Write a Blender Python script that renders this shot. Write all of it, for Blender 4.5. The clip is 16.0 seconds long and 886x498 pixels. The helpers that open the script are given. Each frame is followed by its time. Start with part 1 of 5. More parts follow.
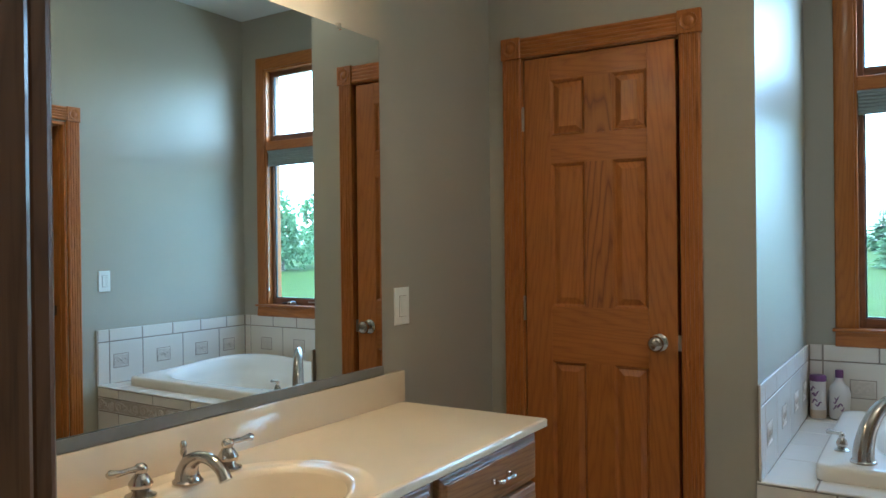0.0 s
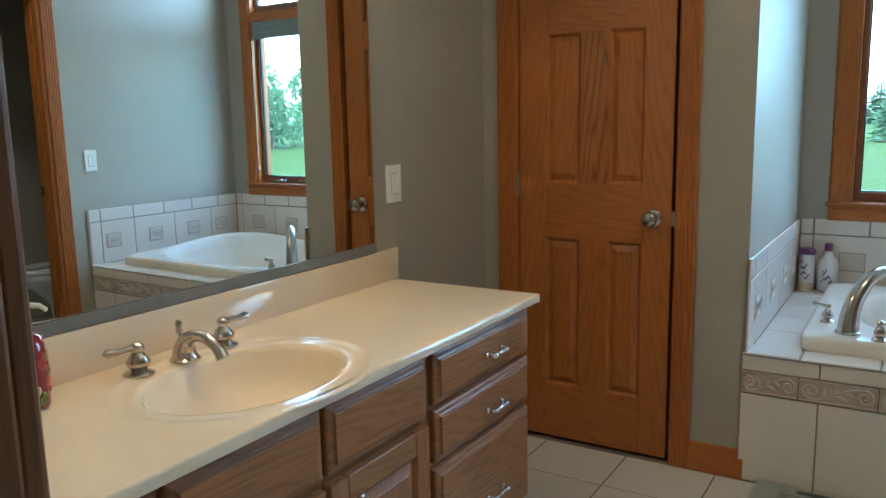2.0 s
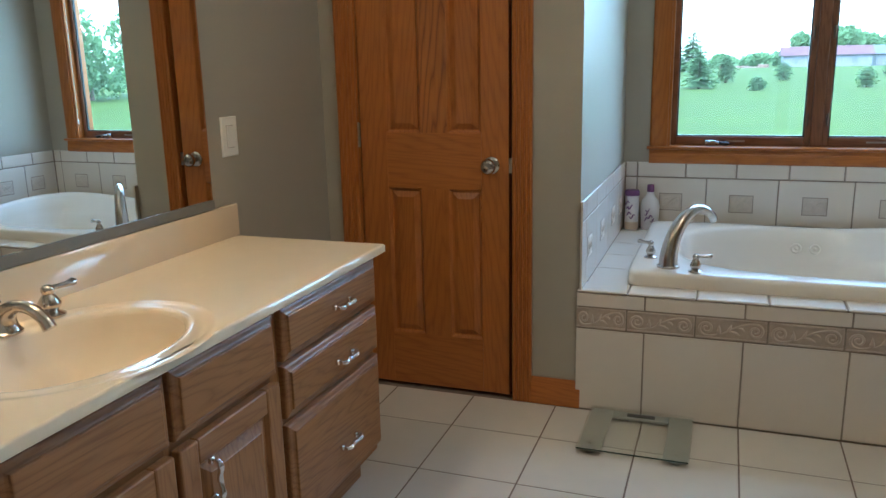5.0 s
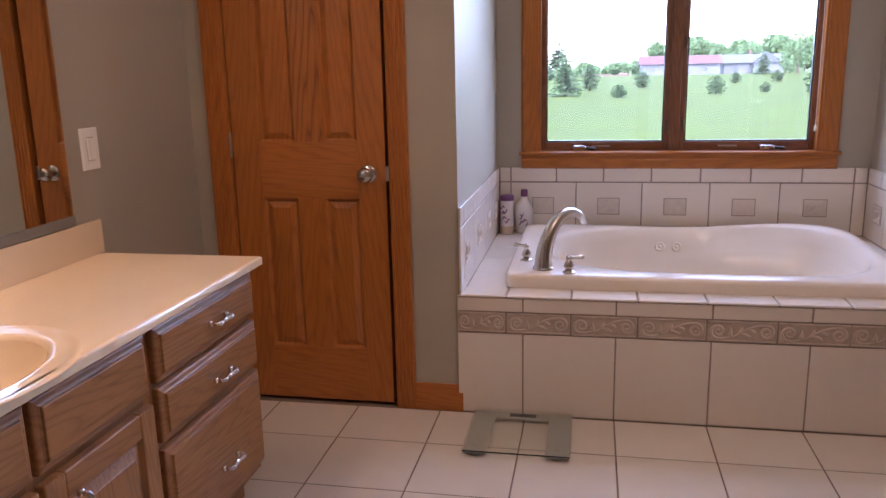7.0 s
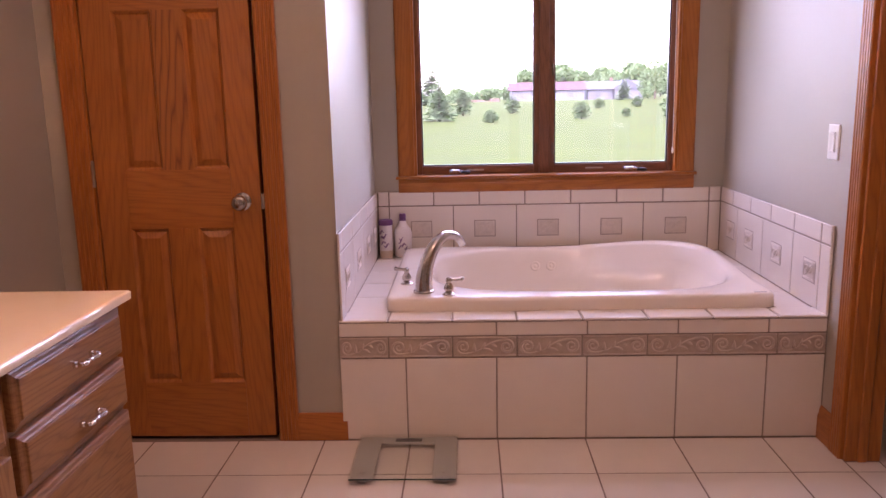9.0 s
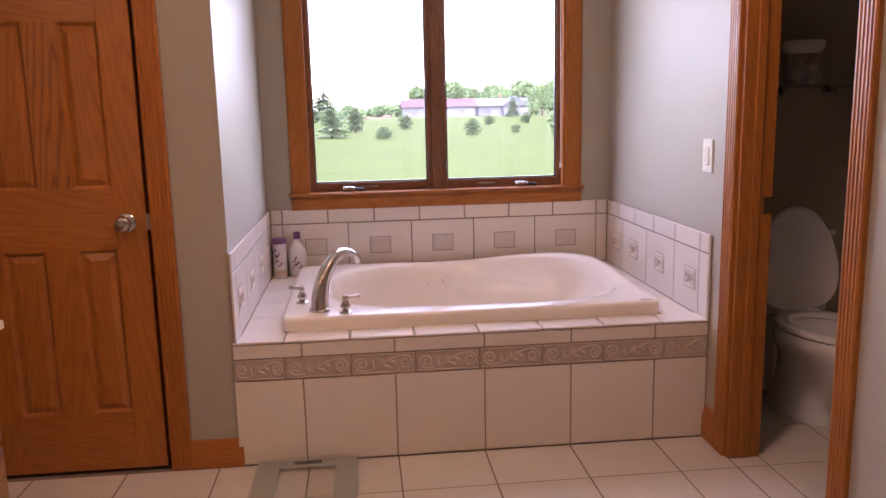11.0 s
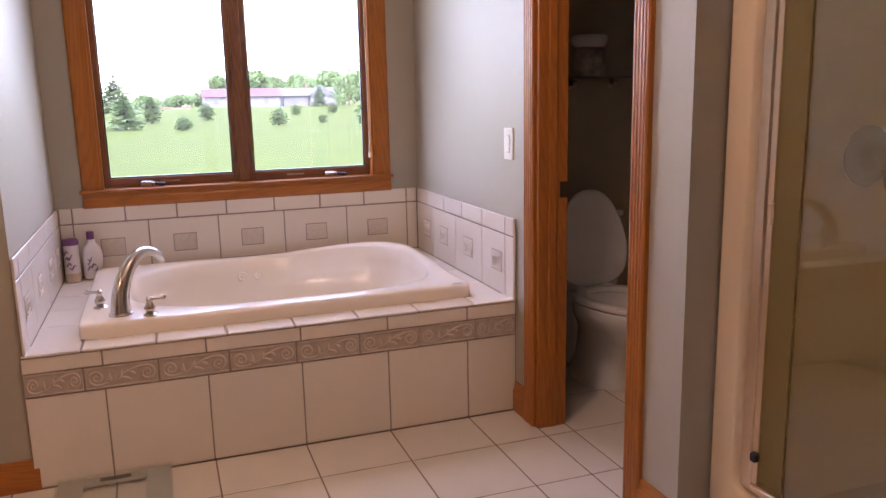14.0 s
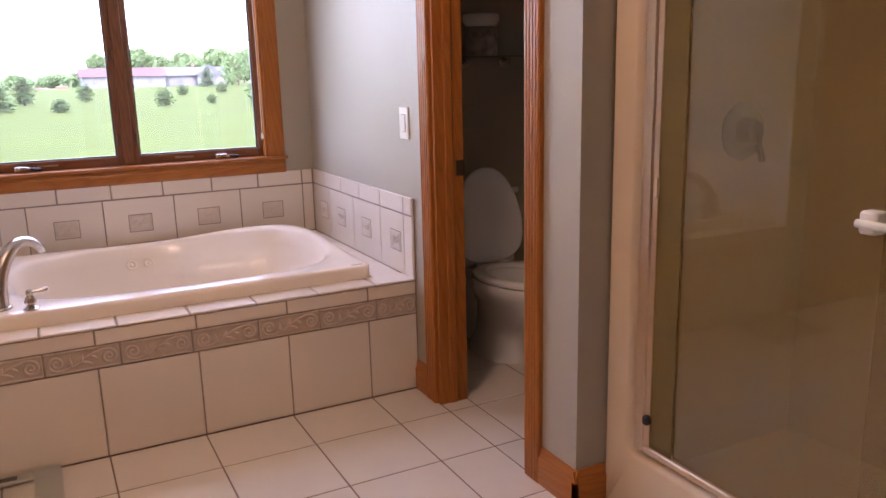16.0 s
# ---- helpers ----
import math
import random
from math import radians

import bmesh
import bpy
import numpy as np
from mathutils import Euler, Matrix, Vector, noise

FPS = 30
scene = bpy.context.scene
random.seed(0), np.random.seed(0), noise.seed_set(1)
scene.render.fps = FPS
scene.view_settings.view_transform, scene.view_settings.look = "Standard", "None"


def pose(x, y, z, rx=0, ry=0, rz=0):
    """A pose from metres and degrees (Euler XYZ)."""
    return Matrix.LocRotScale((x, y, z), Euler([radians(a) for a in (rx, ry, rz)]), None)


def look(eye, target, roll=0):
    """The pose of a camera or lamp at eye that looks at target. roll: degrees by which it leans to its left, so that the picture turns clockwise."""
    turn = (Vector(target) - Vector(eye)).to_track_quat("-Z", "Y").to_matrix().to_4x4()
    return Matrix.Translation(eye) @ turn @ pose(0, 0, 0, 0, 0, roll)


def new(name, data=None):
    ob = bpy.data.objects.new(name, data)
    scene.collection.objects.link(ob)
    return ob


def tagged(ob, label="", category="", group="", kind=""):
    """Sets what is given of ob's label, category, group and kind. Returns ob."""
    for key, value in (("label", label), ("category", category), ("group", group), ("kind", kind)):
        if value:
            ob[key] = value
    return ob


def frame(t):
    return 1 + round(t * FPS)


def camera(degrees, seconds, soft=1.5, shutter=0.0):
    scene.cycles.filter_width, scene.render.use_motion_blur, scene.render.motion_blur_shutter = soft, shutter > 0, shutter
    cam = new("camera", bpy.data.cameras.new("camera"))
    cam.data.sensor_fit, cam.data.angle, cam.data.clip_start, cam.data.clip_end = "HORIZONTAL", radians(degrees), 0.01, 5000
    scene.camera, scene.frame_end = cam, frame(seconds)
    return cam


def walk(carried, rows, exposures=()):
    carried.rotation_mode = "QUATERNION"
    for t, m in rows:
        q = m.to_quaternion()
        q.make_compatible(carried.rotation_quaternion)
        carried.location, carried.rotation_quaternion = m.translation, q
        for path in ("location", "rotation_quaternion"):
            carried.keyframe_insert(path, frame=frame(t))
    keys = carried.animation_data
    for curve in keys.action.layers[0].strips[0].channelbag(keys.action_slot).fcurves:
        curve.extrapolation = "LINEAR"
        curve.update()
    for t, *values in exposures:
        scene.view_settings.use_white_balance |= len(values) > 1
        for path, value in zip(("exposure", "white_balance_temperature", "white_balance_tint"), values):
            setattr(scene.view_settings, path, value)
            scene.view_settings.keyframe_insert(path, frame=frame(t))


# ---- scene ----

# ======== camera and walk ========
cam = camera(59.2, 16.0)
EYE = Vector((0.0, 0.0, 1.30))
# seconds, yaw, pitch, roll, step back along the way it faces
PATH = [
    (0.0, 31.98, -0.23, 0.66, 0.032), (0.5, 31.99, -2.87, 0.81, 0.021), (1.0, 32.04, -5.53, 0.89, 0.010), (1.5, 31.97, -7.56, 0.98, 0.003),
    (2.0, 31.39, -9.29, 1.09, 0.0), (2.5, 30.11, -10.61, 1.16, 0.0), (3.0, 28.28, -11.59, 1.20, 0.0), (3.5, 26.23, -12.25, 1.20, 0.0),
    (4.0, 24.15, -12.70, 1.20, 0.0), (6.5, 12.98, -12.92, 1.24, 0.0), (7.0, 10.72, -12.72, 1.23, 0.0), (7.5, 8.28, -12.36, 1.24, 0.0),
    (8.0, 5.83, -11.94, 1.22, 0.0), (8.5, 3.76, -11.51, 1.21, 0.0), (9.0, 1.72, -11.10, 1.23, 0.0), (11.5, -8.07, -9.99, 1.25, 0.0),
    (12.0, -10.28, -10.03, 1.25, 0.0), (12.5, -12.83, -10.12, 1.20, 0.0), (13.0, -15.23, -10.28, 1.21, 0.0), (13.5, -17.56, -10.61, 1.20, 0.0),
    (14.0, -19.95, -11.10, 1.21, 0.0), (14.5, -22.05, -11.58, 1.24, 0.0), (15.0, -23.96, -11.98, 1.28, 0.0), (15.5, -25.80, -12.38, 1.31, 0.0),
    (16.0, -27.56, -12.74, 1.35, 0.0)]
# seconds, stops, kelvin, tint
EXPOSURES = [(0.0, 3.97, 4420, -7), (3.5, 4.0, 4450, -7), (4.2, 4.0, 4480, -7), (6.5, 4.07, 5080, 20), (8.5, 4.19, 6150, 58), (9.2, 4.18, 6150, 58), (11.5, 4.19, 6150, 41), (12.5, 4.2, 6080, 38), (16.0, 4.25, 6100, 37)]


def eye_at(yaw, back):
    return EYE + Vector((math.sin(radians(yaw)), -math.cos(radians(yaw)), 0)) * back


walk(cam, [(t, pose(*eye_at(y, b), 90 + p, r, y)) for t, y, p, r, b in PATH], EXPOSURES)

# ======== world, sun and lamps ========
SUN_ELEV, SUN_AZ = 52, 200
world = bpy.data.worlds.new("sky")
scene.world = world
world.use_nodes = True
wn = world.node_tree.nodes
wl = world.node_tree.links
sky = wn.new("ShaderNodeTexSky")
sky.sky_type, sky.sun_disc = "NISHITA", False
sky.sun_elevation, sky.sun_rotation = radians(SUN_ELEV), radians(SUN_AZ)
sky.air_density, sky.dust_density, sky.ozone_density = 1.0, 1.2, 1.5
overcast = wn.new("ShaderNodeHueSaturation")
overcast.inputs["Saturation"].default_value = 0.65
wl.new(sky.outputs[0], overcast.inputs["Color"])
wl.new(overcast.outputs[0], wn["Background"].inputs["Color"])
wn["Background"].inputs["Strength"].default_value = 0.15

sun_data = bpy.data.lights.new("sun", "SUN")
sun_data.energy, sun_data.angle, sun_data.color = 0.8, radians(20), (1.0, 0.96, 0.9)
sun = new("sun", sun_data)
sun.matrix_world = look((0, -20, 30), (0, -20 + 30 * math.cos(radians(SUN_ELEV)) / math.sin(radians(SUN_ELEV)), 0))


def area_lamp(name, at, target, w, h, watts, color):
    d = bpy.data.lights.new(name, "AREA")
    d.shape, d.size, d.size_y, d.energy, d.color = "RECTANGLE", w, h, watts, color
    o = new(name, d)
    o.matrix_world = look(at, target)
    return o


# the sky's light through the transom
area_lamp("transom_daylight", (0.40, 4.335, 2.335), (0.40, 2.4, 1.0), 1.24, 0.40, 1.2, (0.95, 0.97, 1.0))

WARM = (1.0, 0.62, 0.31)


def bulb(at, watts, radius=0.035):
    d = bpy.data.lights.new("bulb", "POINT")
    d.energy, d.shadow_soft_size, d.color = watts, radius, WARM
    o = new("bulb", d)
    o.location = at
    return o


VANITY_BULBS = [0.90, 1.14, 1.38, 1.62]
for vy in VANITY_BULBS:
    bulb((-1.36, vy, 2.22), 0.43, 0.03)
ceiling_data = bpy.data.lights.new("ceiling_lamp", "AREA")
ceiling_data.shape, ceiling_data.size, ceiling_data.energy, ceiling_data.color = "DISK", 0.34, 0.32, WARM
ceiling_bulb = new("ceiling_lamp", ceiling_data)
ceiling_bulb.location = (0.45, 1.75, 2.868)

# ======== materials ========


def mat(name, color, rough=0.5, metal=0.0, spec=0.5, coat=0.0):
    m = bpy.data.materials.new(name)
    m.use_nodes = True
    b = m.node_tree.nodes["Principled BSDF"]
    b.inputs["Base Color"].default_value = (*color, 1)
    b.inputs["Roughness"].default_value = rough
    b.inputs["Metallic"].default_value = metal
    b.inputs["Specular IOR Level"].default_value = spec
    b.inputs["Coat Weight"].default_value = coat
    b.inputs["Coat Roughness"].default_value = 0.04
    return m


def node(m, kind, **values):
    n = m.node_tree.nodes.new(kind)
    for key, value in values.items():
        n.inputs[key.replace("_", " ")].default_value = value
    return n


def link(m, a, b):
    m.node_tree.links.new(a, b)


def bsdf(m):
    return m.node_tree.nodes["Principled BSDF"]


def coords(m, scale=(1, 1, 1), shift=False):
    tc = m.node_tree.nodes.new("ShaderNodeTexCoord")
    mp = node(m, "ShaderNodeMapping", Scale=scale)
    link(m, tc.outputs["Object"], mp.inputs["Vector"])
    if shift:
        oi = m.node_tree.nodes.new("ShaderNodeObjectInfo")
        mul = m.node_tree.nodes.new("ShaderNodeVectorMath")
        mul.operation = "SCALE"
        mul.inputs["Scale"].default_value = 37.0
        cb = m.node_tree.nodes.new("ShaderNodeCombineXYZ")
        for k in range(3):
            link(m, oi.outputs["Random"], cb.inputs[k])
        link(m, cb.outputs[0], mul.inputs[0])
        link(m, mul.outputs[0], mp.inputs["Location"])
    return mp.outputs[0]


def ramp(m, fac, stops):
    r = m.node_tree.nodes.new("ShaderNodeValToRGB")
    el = r.color_ramp.elements
    while len(el) < len(stops):
        el.new(0.5)
    for e, (p, c) in zip(el, stops):
        e.position, e.color = p, (*c, 1)
    link(m, fac, r.inputs[0])
    return r.outputs[0]


def bump(m, height, strength=0.2, distance=0.002):
    b = node(m, "ShaderNodeBump", Strength=strength, Distance=distance)
    link(m, height, b.inputs["Height"])
    link(m, b.outputs[0], bsdf(m).inputs["Normal"])


def noise_tex(m, vec, scale, detail=4.0, rough=0.55):
    n = node(m, "ShaderNodeTexNoise", Scale=scale, Detail=detail, Roughness=rough)
    link(m, vec, n.inputs["Vector"])
    return n.outputs["Fac"]


def mottled(name, color, var=0.08, scale=6.0, rough=0.4, bump_scale=0.0, bump_strength=0.1, spec=0.5, coat=0.0, per_object=0.0, rough_var=0.0):
    """A surface with soft blotches, fine grain and an optional change from piece to piece."""
    m = mat(name, color, rough, 0.0, spec, coat)
    v = coords(m, shift=per_object > 0)
    lo = tuple(c * (1 - var) for c in color)
    hi = tuple(min(1, c * (1 + var)) for c in color)
    col = ramp(m, noise_tex(m, v, scale, 6), [(0.3, lo), (0.7, hi)])
    if per_object:
        oi = m.node_tree.nodes.new("ShaderNodeObjectInfo")
        hs = node(m, "ShaderNodeHueSaturation")
        mr = node(m, "ShaderNodeMapRange", To_Min=1 - per_object, To_Max=1 + per_object)
        link(m, oi.outputs["Random"], mr.inputs["Value"])
        link(m, mr.outputs[0], hs.inputs["Value"])
        link(m, col, hs.inputs["Color"])
        col = hs.outputs[0]
    link(m, col, bsdf(m).inputs["Base Color"])
    if rough_var:
        mr = node(m, "ShaderNodeMapRange", To_Min=rough - rough_var, To_Max=rough + rough_var)
        link(m, noise_tex(m, v, scale * 2.7, 5), mr.inputs["Value"])
        link(m, mr.outputs[0], bsdf(m).inputs["Roughness"])
    if bump_scale:
        bump(m, noise_tex(m, v, bump_scale, 3), bump_strength)
    return m


def oak(name, axis, dark, light, rough=0.38, coat=0.25, rings=5.0, pore=0.75):
    """Stained oak with the grain along one axis: cathedral bands, pores and streaks."""
    m = mat(name, light, rough, 0.0, 0.45, coat)
    stretch, pores = [1.0, 1.0, 1.0], [1.0, 1.0, 1.0]
    k = "xyz".index(axis)
    stretch[k], pores[k] = 0.07, 0.035

    def math_node(op, a, b=None, c=None):
        n = m.node_tree.nodes.new("ShaderNodeMath")
        n.operation = op
        for i, q in enumerate((a, b, c)):
            if q is None:
                continue
            if isinstance(q, (int, float)):
                n.inputs[i].default_value = q
            else:
                link(m, q, n.inputs[i])
        return n.outputs[0]

    tc = m.node_tree.nodes.new("ShaderNodeTexCoord")
    sep = m.node_tree.nodes.new("ShaderNodeSeparateXYZ")
    link(m, tc.outputs["Object"], sep.inputs[0])
    oi = m.node_tree.nodes.new("ShaderNodeObjectInfo")
    others = [i for i in range(3) if i != k]
    across = math_node("ADD", sep.outputs[others[0]], sep.outputs[others[1]])
    across = math_node("MULTIPLY_ADD", oi.outputs["Random"], 0.09, math_node("SUBTRACT", across, 0.045))
    hyper = math_node("SQRT", math_node("MULTIPLY_ADD", across, across, 0.0007))
    wob = noise_tex(m, coords(m, tuple(stretch), shift=True), rings * 3.0, 3, 0.5)
    field = math_node("MULTIPLY_ADD", hyper, 40.0, math_node("MULTIPLY_ADD", sep.outputs[k], 6.0, math_node("MULTIPLY", wob, 9.0)))
    fr = m.node_tree.nodes.new("ShaderNodeMath")
    fr.operation = "PINGPONG"
    fr.inputs[1].default_value = 0.5
    link(m, field, fr.inputs[0])
    band = ramp(m, fr.outputs[0], [(0.0, dark), (0.10, tuple(0.5 * p + 0.5 * q for p, q in zip(dark, light))), (0.30, light)])
    v2 = coords(m, tuple(pores))
    fine = noise_tex(m, v2, 170.0, 3, 0.6)
    streak = ramp(m, fine, [(0.34, (0.66, 0.62, 0.58)), (0.50, (1, 1, 1))])
    mx = m.node_tree.nodes.new("ShaderNodeMix")
    mx.data_type, mx.blend_type = "RGBA", "MULTIPLY"
    mx.inputs["Factor"].default_value = pore
    link(m, band, mx.inputs["A"])
    link(m, streak, mx.inputs["B"])
    link(m, mx.outputs["Result"], bsdf(m).inputs["Base Color"])
    bump(m, fine, 0.12, 0.001)
    return m


M = {}
M["paint"] = mottled("wall_paint", (0.405, 0.363, 0.287), 0.025, 1.5, 0.42, 260, 0.06, 0.45)
M["ceiling"] = mottled("ceiling_paint", (0.78, 0.77, 0.74), 0.02, 2, 0.8, 90, 0.25, 0.3)
for ax in "xyz":
    M["oak_" + ax] = oak("honey_oak_" + ax, ax, (0.335, 0.107, 0.0135), (0.405, 0.136, 0.0165), 0.38, 0.12, rings=2.6, pore=0.46)
    M["cab_" + ax] = oak("cabinet_oak_" + ax, ax, (0.255, 0.110, 0.033), (0.345, 0.158, 0.049), 0.42, 0.08, 3.4, 0.6)
M["cathedral_oak"] = oak("cathedral_oak", "z", (0.215, 0.062, 0.008), (0.405, 0.136, 0.0165), 0.38, 0.12, rings=2.0, pore=0.46)
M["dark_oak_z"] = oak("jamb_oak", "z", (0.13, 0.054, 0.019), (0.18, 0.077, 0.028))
M["sash_x"] = oak("sash_oak_x", "x", (0.16, 0.062, 0.024), (0.22, 0.09, 0.036))
M["sash_z"] = oak("sash_oak_z", "z", (0.16, 0.062, 0.024), (0.22, 0.09, 0.036))
M["tile"] = mottled("cream_tile", (0.73, 0.652, 0.565), 0.012, 4, 0.24, 0, 0, 0.5, 0.0, 0.02)
M["floor_tile"] = mottled("floor_tile", (0.66, 0.60, 0.53), 0.03, 6, 0.32, 0, 0, 0.45, 0.0, 0.025)
M["floor_grout"] = mottled("floor_grout", (0.23, 0.175, 0.14), 0.15, 30, 0.85, 300, 0.3)
M["grout"] = mottled("grout", (0.29, 0.235, 0.19), 0.15, 30, 0.85, 300, 0.3)
M["frieze"] = mottled("relief_tile", (0.47, 0.38, 0.305), 0.10, 35, 0.42, 200, 0.12, 0.4, 0.0, 0.02)
M["inset"] = mottled("inset_tile", (0.62, 0.535, 0.45), 0.06, 60, 0.45, 180, 0.12, 0.4, 0.0, 0.05)
M["inset_line"] = mottled("inset_joint", (0.33, 0.265, 0.215), 0.1, 60, 0.6)
M["channel"] = mottled("satin_channel", (0.21, 0.195, 0.17), 0.05, 30, 0.45)
M["relief"] = mottled("relief_glaze", (0.555, 0.46, 0.38), 0.05, 40, 0.5)
M["acrylic"] = mottled("bone_acrylic", (0.83, 0.74, 0.635), 0.012, 2, 0.20, 0, 0, 0.45, 0.10)
M["marble"] = mottled("cultured_marble", (0.82, 0.665, 0.465), 0.02, 5, 0.07, 0, 0, 0.5, 0.0)
M["worn_marble"] = mottled("worn_cultured_marble", (0.82, 0.665, 0.465), 0.03, 5, 0.50, 0, 0, 0.35, 0.0)
M["nickel"] = mottled("satin_nickel", (0.56, 0.505, 0.445), 0.04, 40, 0.22)
bsdf(M["nickel"]).inputs["Metallic"].default_value = 1.0
M["chrome"] = mat("chrome", (0.80, 0.78, 0.76), 0.10, 1.0)
M["dark_nickel"] = mottled("tarnished_nickel", (0.07, 0.058, 0.052), 0.1, 30, 0.5)
bsdf(M["dark_nickel"]).inputs["Metallic"].default_value = 0.1
M["crank"] = mat("crank_metal", (0.62, 0.63, 0.64), 0.22, 1.0)
M["glass_edge"] = mat("green_glass_edge", (0.03, 0.055, 0.045), 0.15)
M["steel"] = mat("worn_steel", (0.45, 0.40, 0.34), 0.35, 1.0)
M["brass"] = mat("aged_brass", (0.16, 0.11, 0.07), 0.4, 1.0)
M["mirror"] = mat("silvered_mirror", (0.90, 0.93, 0.91), 0.006, 1.0)
M["mirror_edge"] = mat("mirror_edge", (0.62, 0.64, 0.56), 0.2, 0.6)
M["plastic_white"] = mottled("white_plastic", (0.80, 0.78, 0.72), 0.01, 10, 0.3)
M["plastic_black"] = mat("black_plastic", (0.02, 0.02, 0.022), 0.4)
M["china"] = mottled("vitreous_china", (0.82, 0.81, 0.79), 0.01, 3, 0.10, 0, 0, 0.5, 0.4)
M["seat"] = mat("toilet_seat_plastic", (0.84, 0.84, 0.83), 0.18)
M["bone"] = mottled("bone_fiberglass", (0.70, 0.565, 0.41), 0.02, 3, 0.25, 0, 0, 0.5, 0.3)
M["bone_in"] = mottled("shower_liner", (0.74, 0.64, 0.49), 0.02, 3, 0.3, 0, 0, 0.5, 0.2)
M["gold_frame"] = mottled("champagne_aluminium", (0.72, 0.56, 0.40), 0.03, 60, 0.3)
bsdf(M["gold_frame"]).inputs["Metallic"].default_value = 0.9
M["shade"] = mottled("shade_fabric", (0.30, 0.32, 0.31), 0.06, 60, 0.9, 400, 0.3)
M["grey_pad"] = mottled("silver_paint", (0.40, 0.40, 0.37), 0.03, 30, 0.28)
M["purple"] = mat("purple_cap", (0.16, 0.06, 0.17), 0.35)
M["label_print"] = mat("purple_print", (0.22, 0.12, 0.25), 0.5)
M["bottle_white"] = mottled("bottle_plastic", (0.74, 0.70, 0.70), 0.02, 20, 0.3)
M["bottle_tan"] = mottled("bottle_base", (0.62, 0.50, 0.38), 0.03, 20, 0.4)
M["soap_red"] = mat("red_print", (0.35, 0.03, 0.02), 0.3, coat=0.5)
M["soap_cream"] = mat("cream_print", (0.65, 0.5, 0.25), 0.3, coat=0.5)
M["soap_green"] = mat("green_print", (0.16, 0.20, 0.03), 0.3, coat=0.5)
M["soap_dark"] = mat("plum_liquid", (0.22, 0.025, 0.035), 0.1, coat=0.7)
M["gap_black"] = mat("painted_gap_shade", (0.015, 0.012, 0.01), 0.8)
M["glow"] = mat("lamp_glass", (0.9, 0.85, 0.75), 0.3)
bsdf(M["glow"]).inputs["Emission Color"].default_value = (1.0, 0.78, 0.52, 1)
bsdf(M["glow"]).inputs["Emission Strength"].default_value = 0.6
M["frosted"] = mottled("frosted_glass", (0.85, 0.82, 0.76), 0.02, 20, 0.5)
frost = M["frosted"].node_tree.nodes.new("ShaderNodeBsdfTranslucent")
frost.inputs["Color"].default_value = (0.85, 0.80, 0.72, 1)
frost_mix = M["frosted"].node_tree.nodes.new("ShaderNodeMixShader")
frost_mix.inputs[0].default_value = 0.6
link(M["frosted"], bsdf(M["frosted"]).outputs[0], frost_mix.inputs[1])
link(M["frosted"], frost.outputs[0], frost_mix.inputs[2])
link(M["frosted"], frost_mix.outputs[0], M["frosted"].node_tree.nodes["Material Output"].inputs["Surface"])
M["carpet"] = mottled("hall_carpet", (0.36, 0.31, 0.25), 0.1, 40, 0.95, 500, 0.5)


def glass(name, tint, ior=1.45, rough=0.0, film=0.0, haze=0.0):
    m = bpy.data.materials.new(name)
    m.use_nodes = True
    nt = m.node_tree
    nt.nodes.clear()
    out = nt.nodes.new("ShaderNodeOutputMaterial")
    mix = nt.nodes.new("ShaderNodeMixShader")
    tr = nt.nodes.new("ShaderNodeBsdfTransparent")
    tr.inputs["Color"].default_value = (*tint, 1)
    gl = nt.nodes.new("ShaderNodeBsdfGlossy")
    gl.inputs["Roughness"].default_value = rough
    lw = nt.nodes.new("ShaderNodeLayerWeight")
    lw.inputs["Blend"].default_value = 0.5
    pw = nt.nodes.new("ShaderNodeMath")
    pw.operation = "POWER"
    pw.inputs[1].default_value = 4.0
    ma = nt.nodes.new("ShaderNodeMath")
    ma.operation = "MULTIPLY_ADD"
    ma.inputs[1].default_value, ma.inputs[2].default_value = 0.9, ((ior - 1) / (ior + 1)) ** 2
    nt.links.new(lw.outputs["Facing"], pw.inputs[0])
    nt.links.new(pw.outputs[0], ma.inputs[0])
    nt.links.new(ma.outputs[0], mix.inputs[0])
    base = tr
    if film:
        base = nt.nodes.new("ShaderNodeMixShader")
        di = nt.nodes.new("ShaderNodeBsdfDiffuse")
        di.inputs["Color"].default_value = (0.40, 0.32, 0.15, 1)
        base.inputs[0].default_value = film
        nt.links.new(tr.outputs[0], base.inputs[1])
        nt.links.new(di.outputs[0], base.inputs[2])
    # pale translucent mix that puts a hazy veil over the view into the pane
    if haze:
        base = nt.nodes.new("ShaderNodeMixShader")
        du = nt.nodes.new("ShaderNodeBsdfTranslucent")
        du.inputs["Color"].default_value = (0.8, 0.8, 0.62, 1)
        base.inputs[0].default_value = haze
        nt.links.new(tr.outputs[0], base.inputs[1])
        nt.links.new(du.outputs[0], base.inputs[2])
    nt.links.new(base.outputs[0], mix.inputs[1])
    nt.links.new(gl.outputs[0], mix.inputs[2])
    nt.links.new(mix.outputs[0], out.inputs[0])
    return m


M["pane"] = glass("window_glass", (0.96, 0.98, 0.96), haze=0.014)
M["bronze_pane"] = glass("bronze_glass", (0.88, 0.82, 0.64), 1.75, 0.015, 0.20)
# bronze glass with its reflection nearly taken out, for the strip beside the panel
M["bronze_unreflecting"] = glass("bronze_unreflecting", (0.86, 0.81, 0.60), 1.05, 0.05, 0.24)
M["scale_glass"] = glass("clear_glass", (0.975, 0.985, 0.975))
M["shelf_glass"] = glass("shelf_glass", (0.84, 0.92, 0.9))

